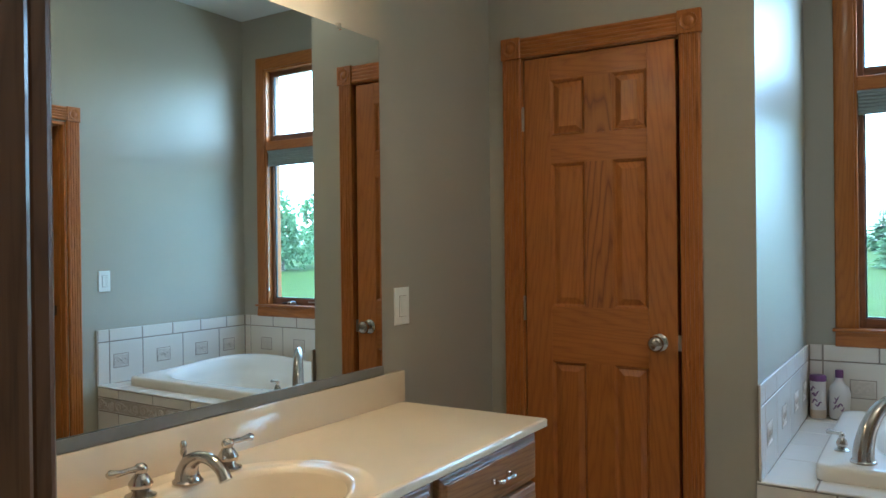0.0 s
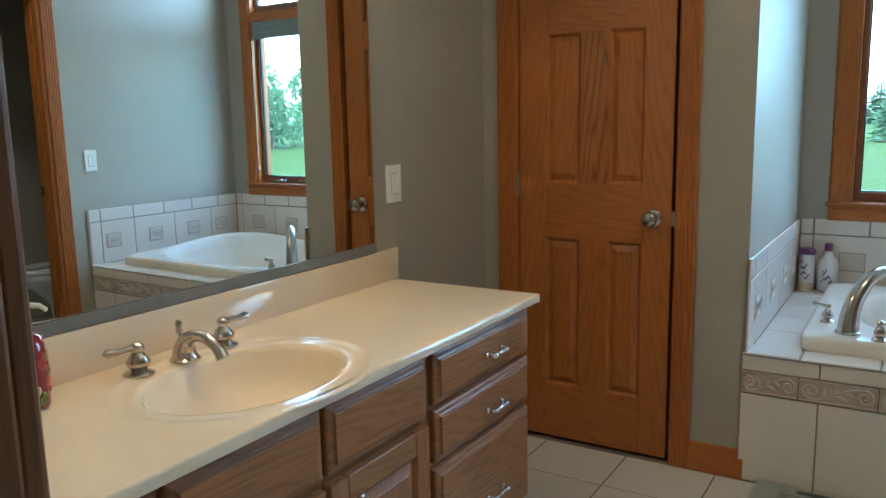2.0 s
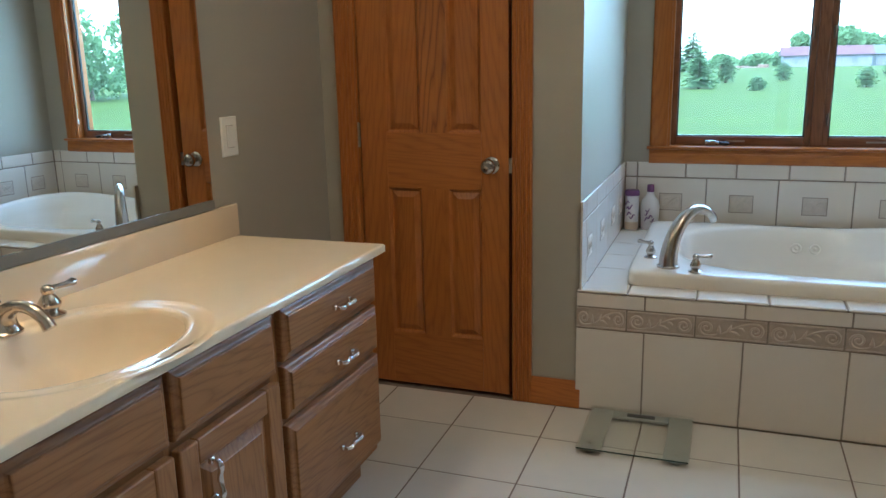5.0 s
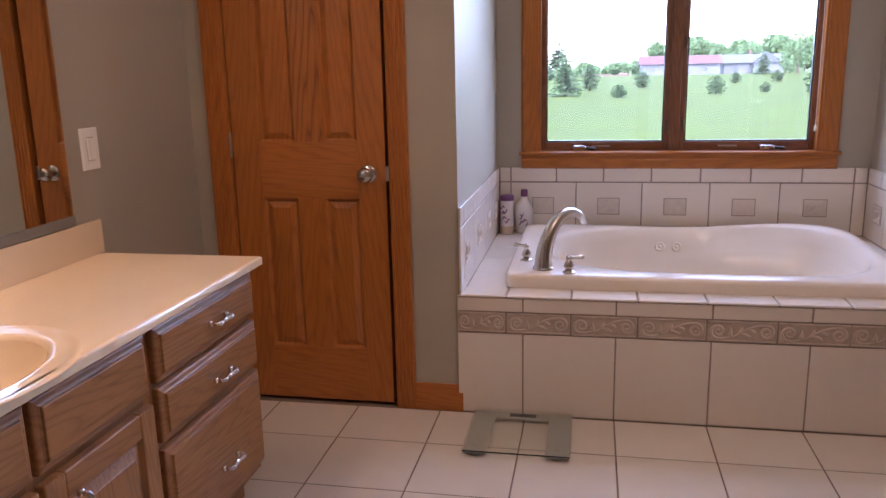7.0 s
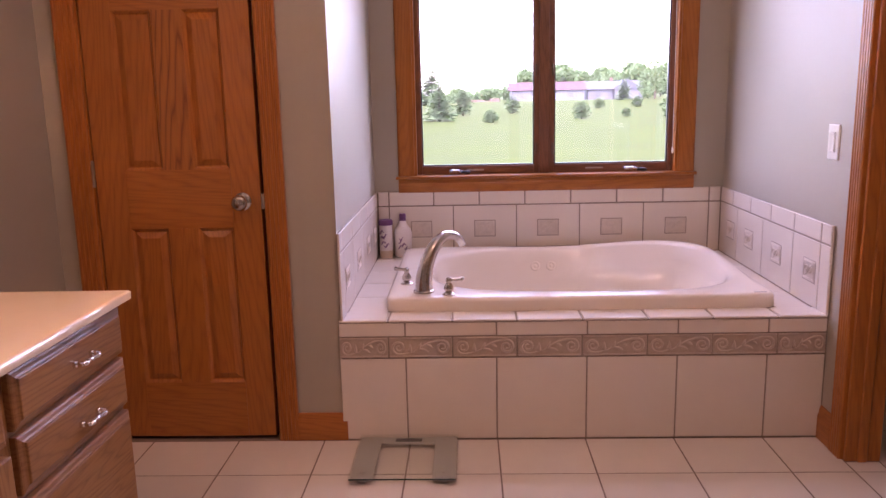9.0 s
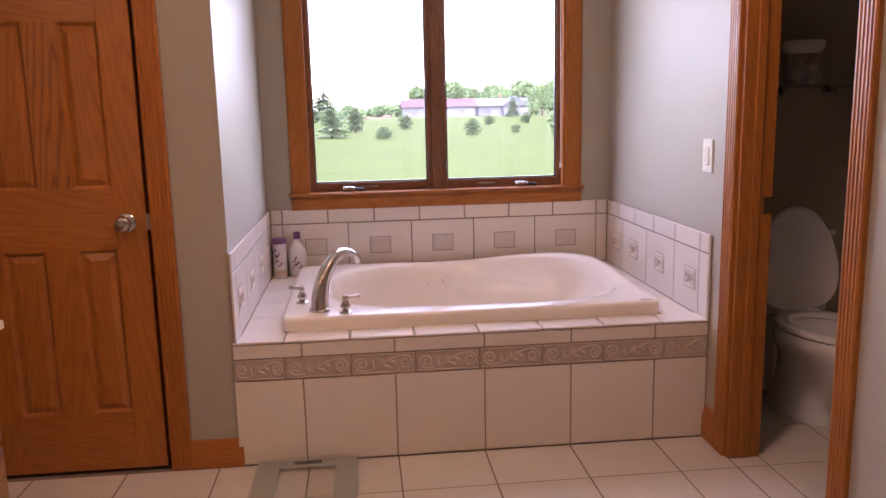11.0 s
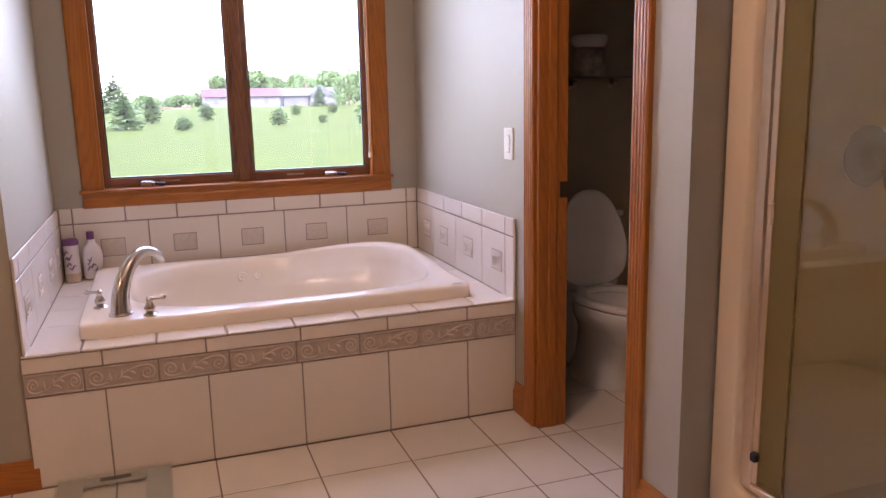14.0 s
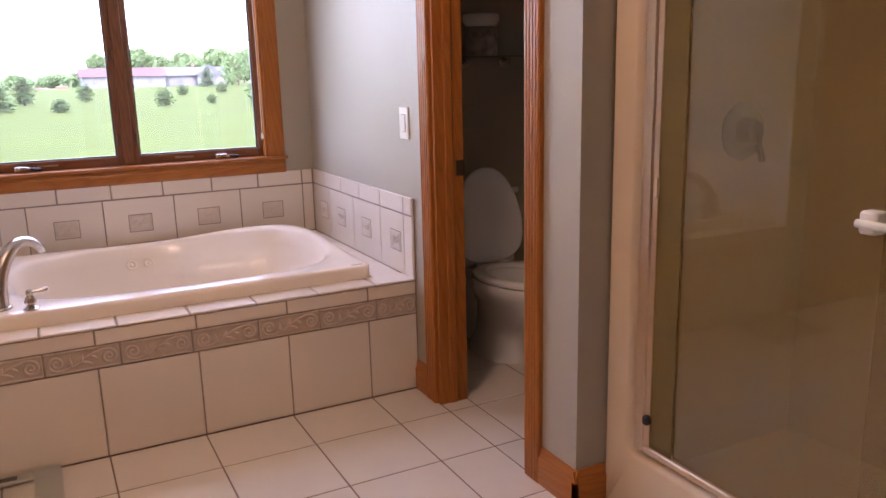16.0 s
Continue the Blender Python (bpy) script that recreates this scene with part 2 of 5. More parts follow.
M["grass"] = mottled("lawn", (0.035, 0.051, 0.004), 0.14, 0.35, 0.95, 6.0, 0.5, 0.1)
M["needles"] = mottled("fir_needles", (0.115, 0.175, 0.080), 0.16, 3, 0.8, spec=0.2)
M["leaves"] = mottled("leaves", (0.120, 0.180, 0.080), 0.16, 1.5, 0.8, spec=0.2)
for leafy in ("needles", "leaves"):
    fm_ = M[leafy]
    tl = fm_.node_tree.nodes.new("ShaderNodeBsdfTranslucent")
    tl.inputs["Color"].default_value = (0.15, 0.22, 0.095, 1) if leafy == "needles" else (0.16, 0.23, 0.10, 1)
    ad = fm_.node_tree.nodes.new("ShaderNodeMixShader")
    ad.inputs[0].default_value = 0.5
    link(fm_, bsdf(fm_).outputs[0], ad.inputs[1])
    link(fm_, tl.outputs[0], ad.inputs[2])
    link(fm_, ad.outputs[0], fm_.node_tree.nodes["Material Output"].inputs["Surface"])
M["bark"] = mottled("bark", (0.12, 0.09, 0.07), 0.3, 8, 0.95)
M["roof_red"] = mottled("red_shingles", (0.060, 0.024, 0.028), 0.12, 2, 0.9)
M["roof_grey"] = mottled("grey_shingles", (0.056, 0.058, 0.068), 0.12, 2, 0.9)
M["siding"] = mottled("pale_siding", (0.082, 0.080, 0.090), 0.04, 1, 0.7)
M["soil"] = mottled("bare_soil", (0.10, 0.062, 0.045), 0.2, 0.5, 0.95)

# ======== building helpers ========
ORIGIN = {}


def thing(name, at, label="", category="", group="", kind=""):
    """An Empty at the thing's base; its parts are given in world places."""
    o = new(name)
    o.empty_display_size = 0.05
    o.location = at
    ORIGIN[o.name] = Vector(at)
    return tagged(o, label, category, group, kind)


def link_mesh(name, bm, material, smooth):
    me = bpy.data.meshes.new(name)
    bmesh.ops.recalc_face_normals(bm, faces=bm.faces)
    bm.to_mesh(me)
    bm.free()
    me.materials.append(M[material] if isinstance(material, str) else material)
    if smooth:
        for p in me.polygons:
            p.use_smooth = True
        me.set_sharp_from_angle(angle=radians(smooth))
    return me


def part(name, bm, material, parent=None, label="", smooth=0):
    """Links a bmesh as one mesh object under a thing or a part."""
    at = ORIGIN[parent.name] if parent else Vector((0, 0, 0))
    bmesh.ops.translate(bm, verts=bm.verts, vec=-at)
    o = new(name, link_mesh(name, bm, material, smooth))
    if parent:
        o.parent = parent
    ORIGIN[o.name] = at
    return tagged(o, label)


def structure(name, bm, material, label, category="", smooth=0):
    return tagged(part(name, bm, material, None, smooth=smooth), label, category or name.split("_")[0], kind="structure")


def add_box(bm, x0, x1, y0, y1, z0, z1, bevel=0.0, seg=1):
    made = bmesh.ops.create_cube(bm, size=1.0)["verts"]
    for v in made:
        v.co = Vector((x0 + (v.co.x + 0.5) * (x1 - x0), y0 + (v.co.y + 0.5) * (y1 - y0), z0 + (v.co.z + 0.5) * (z1 - z0)))
    if bevel:
        edges = list({e for v in made for e in v.link_edges})
        bmesh.ops.bevel(bm, geom=edges, offset=bevel, segments=seg, profile=0.5, affect="EDGES")
    return bm


def box(*a, **k):
    return add_box(bmesh.new(), *a, **k)


def boxes(*rows, bevel=0.0):
    bm = bmesh.new()
    for r in rows:
        add_box(bm, *r, bevel=bevel)
    return bm


def lathe(bm, profile, center=(0, 0, 0), seg=24, turn=None):
    """Turns a profile of (radius, height) about the z axis, then by a matrix, then to its centre."""
    rings = []
    for r, z in profile:
        ring = []
        for i in range(seg):
            a = 2 * math.pi * i / seg
            p = Vector((r * math.cos(a), r * math.sin(a), z))
            if turn:
                p = turn @ p
            ring.append(bm.verts.new(p + Vector(center)))
        rings.append(ring)
    for a, b in zip(rings, rings[1:]):
        for i in range(seg):
            bm.faces.new((a[i], a[(i + 1) % seg], b[(i + 1) % seg], b[i]))
    bm.faces.new(rings[0])
    bm.faces.new(rings[-1])
    return bm


def tube(bm, points, radii, seg=12, flat=1.0):
    """A round bar along points; radii one number or one a point."""
    pts = [Vector(p) for p in points]
    if not hasattr(radii, "__len__"):
        radii = [radii] * len(pts)
    rings, up = [], None
    for i, p in enumerate(pts):
        d = (pts[min(i + 1, len(pts) - 1)] - pts[max(i - 1, 0)]).normalized()
        if up is None:
            up = d.orthogonal().normalized()
        up = (up - d * up.dot(d)).normalized()
        side = d.cross(up)
        rings.append([bm.verts.new(p + radii[i] * (math.cos(a) * up + flat * math.sin(a) * side)) for a in (2 * math.pi * k / seg for k in range(seg))])
    for a, b in zip(rings, rings[1:]):
        for i in range(seg):
            bm.faces.new((a[i], a[(i + 1) % seg], b[(i + 1) % seg], b[i]))
    bm.faces.new(rings[0])
    bm.faces.new(rings[-1])
    return bm


def smooth_path(points, n=8):
    """A Catmull-Rom path through the points."""
    p = [Vector(q) for q in points]
    out = []
    for i in range(len(p) - 1):
        a, b, c, d = p[max(i - 1, 0)], p[i], p[i + 1], p[min(i + 2, len(p) - 1)]
        for k in range(n):
            t = k / n
            out.append(0.5 * (2 * b + (c - a) * t + (2 * a - 5 * b + 4 * c - d) * t * t + (3 * b - a - 3 * c + d) * t ** 3))
    return out + [p[-1]]


def extrude_profile(bm, profile, axis, a, b):
    """Draws a closed profile of (u, v) along an axis; u and v are the two other axes in xyz order."""
    k = "xyz".index(axis)

    def place(u, v, w):
        q = [u, v]
        q.insert(k, w)
        return Vector(q)
    lo = [bm.verts.new(place(u, v, a)) for u, v in profile]
    hi = [bm.verts.new(place(u, v, b)) for u, v in profile]
    n = len(profile)
    for i in range(n):
        bm.faces.new((lo[i], lo[(i + 1) % n], hi[(i + 1) % n], hi[i]))
    bm.faces.new(lo)
    bm.faces.new(hi)
    return bm


def fluted(bm, axis, a, b, c0, c1, wall, out, depth_first=False):
    """A fluted casing along an axis: c0 to c1 across, out from the wall's face."""
    w = c1 - c0
    prof = [(0.0, 0.0), (0.0, 0.72), (0.03, 0.86), (0.09, 1.0)]
    for k in range(4):
        m = 0.20 + 0.20 * k
        prof += [(m - 0.055, 1.0), (m - 0.03, 0.82), (m + 0.03, 0.82), (m + 0.055, 1.0)]
    prof += [(0.91, 1.0), (0.97, 0.86), (1.0, 0.72), (1.0, 0.0)]
    pts = [(c0 + u * w, wall + v * out) for u, v in prof]
    if depth_first:
        pts = [(v, u) for u, v in pts]
    return extrude_profile(bm, pts, axis, a, b)


def rings_panel(bm, u0, u1, v0, v1, rings, place):
    """Nested rectangles, each (inset, depth); the last is closed."""
    last = None
    for inset, depth in rings:
        cur = [bm.verts.new(place(u, v, depth)) for u, v in ((u0 + inset, v0 + inset), (u1 - inset, v0 + inset), (u1 - inset, v1 - inset), (u0 + inset, v1 - inset))]
        if last:
            for i in range(4):
                bm.faces.new((last[i], last[(i + 1) % 4], cur[(i + 1) % 4], cur[i]))
        last = cur
    bm.faces.new(last)
    return bm


def rosette(bm, cu, cv, half, wall, out, normal_axis):
    """A corner block with a turned bull's-eye."""
    if normal_axis == "y":
        add_box(bm, cu - half, cu + half, min(wall, wall + out), max(wall, wall + out), cv - half, cv + half, bevel=0.003)
        turn = Matrix.Rotation(radians(90 if out < 0 else -90), 3, "X")
        c = (cu, wall + out, cv)
    else:
        add_box(bm, min(wall, wall + out), max(wall, wall + out), cu - half, cu + half, cv - half, cv + half, bevel=0.003)
        turn = Matrix.Rotation(radians(-90 if out < 0 else 90), 3, "Y")
        c = (wall + out, cu, cv)
    lathe(bm, [(half * 0.74, -0.002), (half * 0.70, 0.004), (half * 0.58, 0.001), (half * 0.42, 0.0), (half * 0.30, 0.004), (half * 0.12, 0.006)], c, 20, turn)
    return bm


# ======== the room's plan ========
X_MIRROR, X_EAST, Y_DOOR, Y_WIN, X_ALC, TOP = -1.505, 1.32, 2.825, 4.07, -0.49, 2.97
X_CORNER = -1.530
SLAB = (-1.370, -0.762, 0.014, 2.045)
WIN = (-0.28, 1.08, 0.885, 2.585)
WC = (1.985, 2.62, 2.05)

structure("wall_west", extrude_profile(bmesh.new(), [(-1.62, 0.235), (X_MIRROR, 0.235), (X_MIRROR, 2.18), (X_CORNER, Y_DOOR), (X_CORNER, 2.94), (-1.62, 2.94)], "z", 0, TOP), "paint", "sage grey eggshell painted wall behind the vanity", "wall")
structure("wall_closet", boxes((X_CORNER, SLAB[0] - 0.012, Y_DOOR, 2.94, 0, TOP), (SLAB[1] + 0.019, X_ALC, Y_DOOR, 2.94, 0, TOP),
                               (SLAB[0] - 0.012, SLAB[1] + 0.019, Y_DOOR, 2.94, SLAB[3] + 0.012, TOP)), "paint", "sage grey painted wall around the oak door", "wall")
structure("wall_alcove", box(-0.605, X_ALC, 2.94, 4.22, 0, TOP), "paint", "sage grey painted side wall of the tub alcove", "wall")
structure("wall_north", boxes((X_ALC, WIN[0], Y_WIN, 4.22, 0, TOP), (WIN[1], X_EAST, Y_WIN, 4.22, 0, TOP), (WIN[0], WIN[1], Y_WIN, 4.22, 0, WIN[2]),
                              (WIN[0], WIN[1], Y_WIN, 4.22, WIN[3], TOP)), "paint", "sage grey painted wall with the tall window", "wall")
structure("wall_east", boxes((X_EAST, 1.435, 1.725, WC[0], 0, TOP), (X_EAST, 1.435, WC[1], 4.22, 0, TOP), (X_EAST, 1.435, WC[0], WC[1], WC[2], TOP)),
          "paint", "sage grey painted wall with the toilet room doorway", "wall")
structure("wall_divider", box(1.435, 2.3, 1.725, 1.84, 0, TOP), "paint", "painted wall between shower and toilet room", "wall")
structure("wall_toilet_north", box(1.435, 2.3, 3.36, 3.46, 0, TOP), "paint", "painted back wall of the toilet room", "wall")
structure("wall_far_east", box(2.3, 2.4, -0.1, 3.46, 0, TOP), "paint", "painted outer wall of shower and toilet room", "wall")
structure("wall_shower_head", box(1.435, 1.50, 0.235, 1.725, 2.12, TOP), "paint", "painted wall above the shower", "wall")
structure("wall_south", boxes((-1.62, -0.482, 0.10, 0.235, 0, TOP), (0.482, 2.3, 0.10, 0.235, 0, TOP), (-0.482, 0.482, 0.10, 0.235, 2.07, TOP)),
          "paint", "painted wall with the entry doorway", "wall")
structure("wall_hall", boxes((-1.3, -1.2, -1.6, 0.10, 0, TOP), (1.2, 1.3, -1.6, 0.10, 0, TOP), (-1.3, 1.3, -1.7, -1.6, 0, TOP)), "paint", "plain painted hall walls behind the doorway", "wall")
structure("wall_closet_back", boxes((-1.62, -0.605, 3.5, 3.6, 0, TOP), (-1.62, -1.52, 2.94, 3.5, 0, TOP)), "paint", "plain back of the closet", "wall")
structure("ceiling", box(-1.62, 2.4, -1.7, 4.22, TOP, TOP + 0.12), "ceiling", "white textured flat ceiling", "ceiling")
structure("roof", box(-2.2, 3.0, -2.2, 4.5, TOP + 0.12, TOP + 0.3), "roof_grey", "plain roof slab over the room", "roof")

# ---- baseboards ----


def baseboard_profile(face, out, h=0.108):
    return [(face, 0.0), (face + out, 0.0), (face + out, h * 0.70), (face + out * 0.72, h * 0.78), (face + out * 0.66, h * 0.88), (face + out * 0.35, h), (face, h)]


bb = bmesh.new()
extrude_profile(bb, baseboard_profile(Y_DOOR, -0.016), "x", SLAB[1] + 0.092, X_ALC + 0.012)
extrude_profile(bb, baseboard_profile(Y_DOOR, -0.016), "x", X_CORNER, SLAB[0] - 0.094)
structure("baseboard_closet", bb, "oak_x", "honey oak baseboard beside the door", "baseboard", 30)
bb = bmesh.new()
extrude_profile(bb, baseboard_profile(X_EAST, -0.016, 0.125), "y", WC[1] + 0.088, 2.812)
extrude_profile(bb, baseboard_profile(X_EAST, -0.016, 0.125), "y", 1.709, WC[0] - 0.082)
structure("baseboard_east", bb, "oak_y", "honey oak baseboard beside the toilet doorway", "baseboard", 30)
bb = bmesh.new()
extrude_profile(bb, baseboard_profile(1.725, -0.016, 0.125), "x", X_EAST - 0.016, 1.424)
structure("baseboard_return", bb, "oak_x", "short oak baseboard beside the shower", "baseboard", 30)
bb = bmesh.new()
extrude_profile(bb, baseboard_profile(3.36, -0.016), "x", 1.435, 2.3)
extrude_profile(bb, baseboard_profile(1.84, 0.016), "x", 1.52, 2.3)
structure("baseboard_toilet", bb, "oak_x", "oak baseboard in the toilet room", "baseboard", 30)

# ---- the closed six-panel door ----
door = thing("door_1", (-1.06, Y_DOOR, 0), "closed honey oak six-panel door with satin knob", "door", kind="structure")
x0, x1, z0, z1 = SLAB
PX = ((-1.257, -1.115), (-1.004, -0.870))
PZ = ((0.235, 0.838), (1.055, 1.62), (1.73, 1.95))
FY = Y_DOOR + 0.002
for a, b in ((x0, PX[0][0]), (PX[1][1], x1)):
    part("stile", box(a, b, FY, FY + 0.035, z0, z1, bevel=0.0015), "oak_z", door)
for a, b in ((z0, PZ[0][0]), (PZ[0][1], PZ[1][0]), (PZ[1][1], PZ[2][0]), (PZ[2][1], z1)):
    part("rail", box(PX[0][0], PX[1][1], FY + 0.0006, FY + 0.035, a, b), "oak_x", door)
for a, b in PZ:
    part("mullion", box(PX[0][1], PX[1][0], FY + 0.0003, FY + 0.035, a, b), "cathedral_oak" if a > 1 else "oak_z", door)
    for u0, u1 in PX:
        bm = bmesh.new()
        rings_panel(bm, u0, u1, a, b, [(-0.001, 0.030), (-0.001, 0.0), (0.004, 0.003), (0.010, 0.011), (0.013, 0.012), (0.034, 0.003), (0.036, 0.002)], lambda u, v, d: Vector((u, FY + d, v)))
        part("panel", bm, "oak_z", door)
knob = bmesh.new()
T90 = Matrix.Rotation(radians(90), 3, "X")
KX, KZ = -0.830, 0.935
lathe(knob, [(0.033, 0.0), (0.033, 0.004), (0.028, 0.009), (0.013, 0.012), (0.011, 0.026), (0.016, 0.032), (0.026, 0.040), (0.0295, 0.050), (0.027, 0.060), (0.018, 0.067), (0.006, 0.069)],
      (KX, FY, KZ), 28, T90)
part("door_handle", knob, "nickel", door, "satin nickel round knob", 40)
for hz in (1.805, 1.043, 0.22):
    bm = bmesh.new()
    lathe(bm, [(0.0055, -0.046), (0.0055, 0.046)], (x0 - 0.005, FY - 0.004, hz), 12)
    lathe(bm, [(0.004, 0.046), (0.005, 0.049), (0.001, 0.053)], (x0 - 0.005, FY - 0.004, hz), 10)
    part("hinge", bm, "steel", door, smooth=40)
part("latch_plate", box(x1 + 0.0005, x1 + 0.0135, FY - 0.002, FY + 0.012, KZ - 0.028, KZ + 0.028), "steel", door)
# near-black sheet behind the slab: paints the shade seen in the door's gaps
part("door_gap", box(x0 - 0.011, x1 + 0.0135, FY + 0.04, FY + 0.06, 0.0, z1 + 0.011), "gap_black", door, "black sheet behind the door for the shade in its gaps")
part("jamb", boxes((x0 - 0.012, x0 - 0.004, Y_DOOR - 0.001, 2.94, 0, z1 + 0.004), (x1 + 0.014, x1 + 0.019, Y_DOOR - 0.001, 2.94, 0, z1 + 0.004),
                   (x0 - 0.012, x1 + 0.019, Y_DOOR - 0.001, 2.94, z1 + 0.004, z1 + 0.012)), "oak_z", door)
CL, CR = (x0 - 0.090, x0 - 0.010), (x1 + 0.016, x1 + 0.092)
for c in (CL, CR):
    part("casing", fluted(bmesh.new(), "z", 0.0, 2.05, c[0], c[1], Y_DOOR, -0.018), "oak_z", door)
    part("rosette", rosette(bmesh.new(), (c[0] + c[1]) / 2, 2.093, 0.0435, Y_DOOR, -0.023, "y"), "oak_z", door, smooth=35)
part("head_casing", fluted(bmesh.new(), "x", CL[1] + 0.001, CR[0] - 0.001, 2.053, 2.132, Y_DOOR, -0.018, True), "oak_x", door)

# ---- the open doorway of the toilet room ----
wc = thing("doorway_1", (X_EAST, 2.3, 0), "open oak-cased doorway of the toilet room", "doorway", kind="structure")
for a, b in ((WC[0] - 0.084, WC[0] - 0.004), (WC[1] + 0.004, WC[1] + 0.086)):
    part("casing", fluted(bmesh.new(), "z", 0.0, 2.056, a, b, X_EAST, -0.019, True), "oak_z", wc)
    part("rosette", rosette(bmesh.new(), (a + b) / 2, 2.098, 0.0435, X_EAST, -0.024, "x"), "oak_z", wc, smooth=35)
part("head_casing", fluted(bmesh.new(), "y", WC[0] - 0.003, WC[1] + 0.003, 2.058, 2.138, X_EAST, -0.018, True), "oak_y", wc)
for a, b in ((WC[0], WC[0] + 0.016), (WC[1] - 0.016, WC[1])):
    part("jamb", box(X_EAST - 0.004, 1.439, a, b, 0, WC[2] - 0.016, bevel=0.002), "oak_z", wc)
part("head_jamb", box(X_EAST - 0.004, 1.439, WC[0], WC[1], WC[2] - 0.016, WC[2]), "oak_y", wc)
for a, b in ((WC[0] + 0.016, WC[0] + 0.026), (WC[1] - 0.026, WC[1] - 0.016)):
    part("door_stop", box(X_EAST + 0.036, X_EAST + 0.070, a, b, 0, WC[2] - 0.018, bevel=0.003), "oak_z", wc)
part("strike_plate", box(1.405, 1.4415, WC[1] - 0.0185, WC[1] - 0.0155, 0.915, 0.975, bevel=0.001), "brass", wc, "dark brass strike plate")
for a, b in ((WC[0] - 0.08, WC[0] - 0.004), (WC[1] + 0.004, WC[1] + 0.08)):
    part("inner_casing", fluted(bmesh.new(), "z", 0.0, 2.12, a, b, 1.435, 0.018, True), "oak_z", wc)

# ---- the entry doorway that the camera stands in ----
entry = thing("doorway_2", (0, 0.17, 0), "dark oak cased entry doorway", "doorway", kind="structure")
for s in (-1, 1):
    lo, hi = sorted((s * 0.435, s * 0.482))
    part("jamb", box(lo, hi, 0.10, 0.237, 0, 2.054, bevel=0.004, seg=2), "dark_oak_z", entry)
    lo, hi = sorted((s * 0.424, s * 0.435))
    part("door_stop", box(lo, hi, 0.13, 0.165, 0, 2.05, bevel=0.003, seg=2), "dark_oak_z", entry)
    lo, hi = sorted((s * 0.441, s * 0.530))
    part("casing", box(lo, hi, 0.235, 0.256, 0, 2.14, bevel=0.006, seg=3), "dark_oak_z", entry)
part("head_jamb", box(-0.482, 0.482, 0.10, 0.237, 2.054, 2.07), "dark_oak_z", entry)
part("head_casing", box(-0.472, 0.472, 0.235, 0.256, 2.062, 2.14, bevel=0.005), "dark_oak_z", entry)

# ======== the window ========
win = thing("window_1", (0.40, Y_WIN, WIN[2]), "oak-framed double casement window with transom above", "window", kind="structure")
wx0, wx1, wz0, wz1 = WIN
WCAS = 0.083


def flat_casing(bm, axis, a, b, c0, c1):
    w = c1 - c0
    prof = [(0, 0), (0, 0.55), (0.06, 0.85), (0.16, 1.0), (0.60, 0.92), (0.72, 0.70), (0.80, 0.74), (1.0, 0.62), (1.0, 0)]
    pts = [(c0 + u * w, Y_WIN - v * 0.019) for u, v in prof]
    if axis == "x":
        pts = [(v, u) for u, v in pts]
    return extrude_profile(bm, pts, axis, a, b)


part("casing", flat_casing(bmesh.new(), "z", wz0, wz1 + WCAS, wx0 - WCAS, wx0 + 0.002), "oak_z", win, smooth=30)
part("casing", flat_casing(bmesh.new(), "z", wz0, wz1 + WCAS, wx1 + WCAS, wx1 - 0.002), "oak_z", win, smooth=30)
part("head_casing", flat_casing(bmesh.new(), "x", wx0 + 0.002, wx1 - 0.002, wz1 + WCAS, wz1 - 0.002), "oak_x", win, smooth=30)
part("window_sill", box(wx0 - WCAS - 0.012, wx1 + WCAS + 0.012, Y_WIN - 0.034, Y_WIN, wz0 - 0.008, wz0 + 0.008, bevel=0.005, seg=2), "oak_x", win, "oak sill board", 40)
part("apron", flat_casing(bmesh.new(), "x", wx0 - WCAS, wx1 + WCAS, wz0 - 0.080, wz0 - 0.009), "oak_x", win, smooth=30)
TB0, TB1 = 2.0, 2.065
part("jamb_liner", boxes((wx0, wx0 + 0.014, Y_WIN, 4.215, wz0 + 0.002, wz1), (wx1 - 0.014, wx1, Y_WIN, 4.215, wz0 + 0.002, wz1), (wx0 + 0.014, wx1 - 0.014, Y_WIN, 4.215, wz1 - 0.014, wz1)), "oak_z", win)
part("stool", box(wx0 + 0.014, wx1 - 0.014, Y_WIN, 4.215, wz0 - 0.004, wz0 + 0.008), "oak_x", win)
part("transom_bar", box(wx0 + 0.014, wx1 - 0.014, Y_WIN - 0.004, 4.19, TB0, TB1, bevel=0.004), "oak_x", win)
part("mullion", box(0.40 - 0.026, 0.40 + 0.026, Y_WIN + 0.035, 4.19, wz0 + 0.008, TB0, bevel=0.003), "sash_z", win)
part("transom_mullion", box(0.40 - 0.026, 0.40 + 0.026, Y_WIN + 0.035, 4.19, TB1, wz1 - 0.014, bevel=0.003), "sash_z", win)
SY0, SY1 = Y_WIN + 0.048, Y_WIN + 0.085


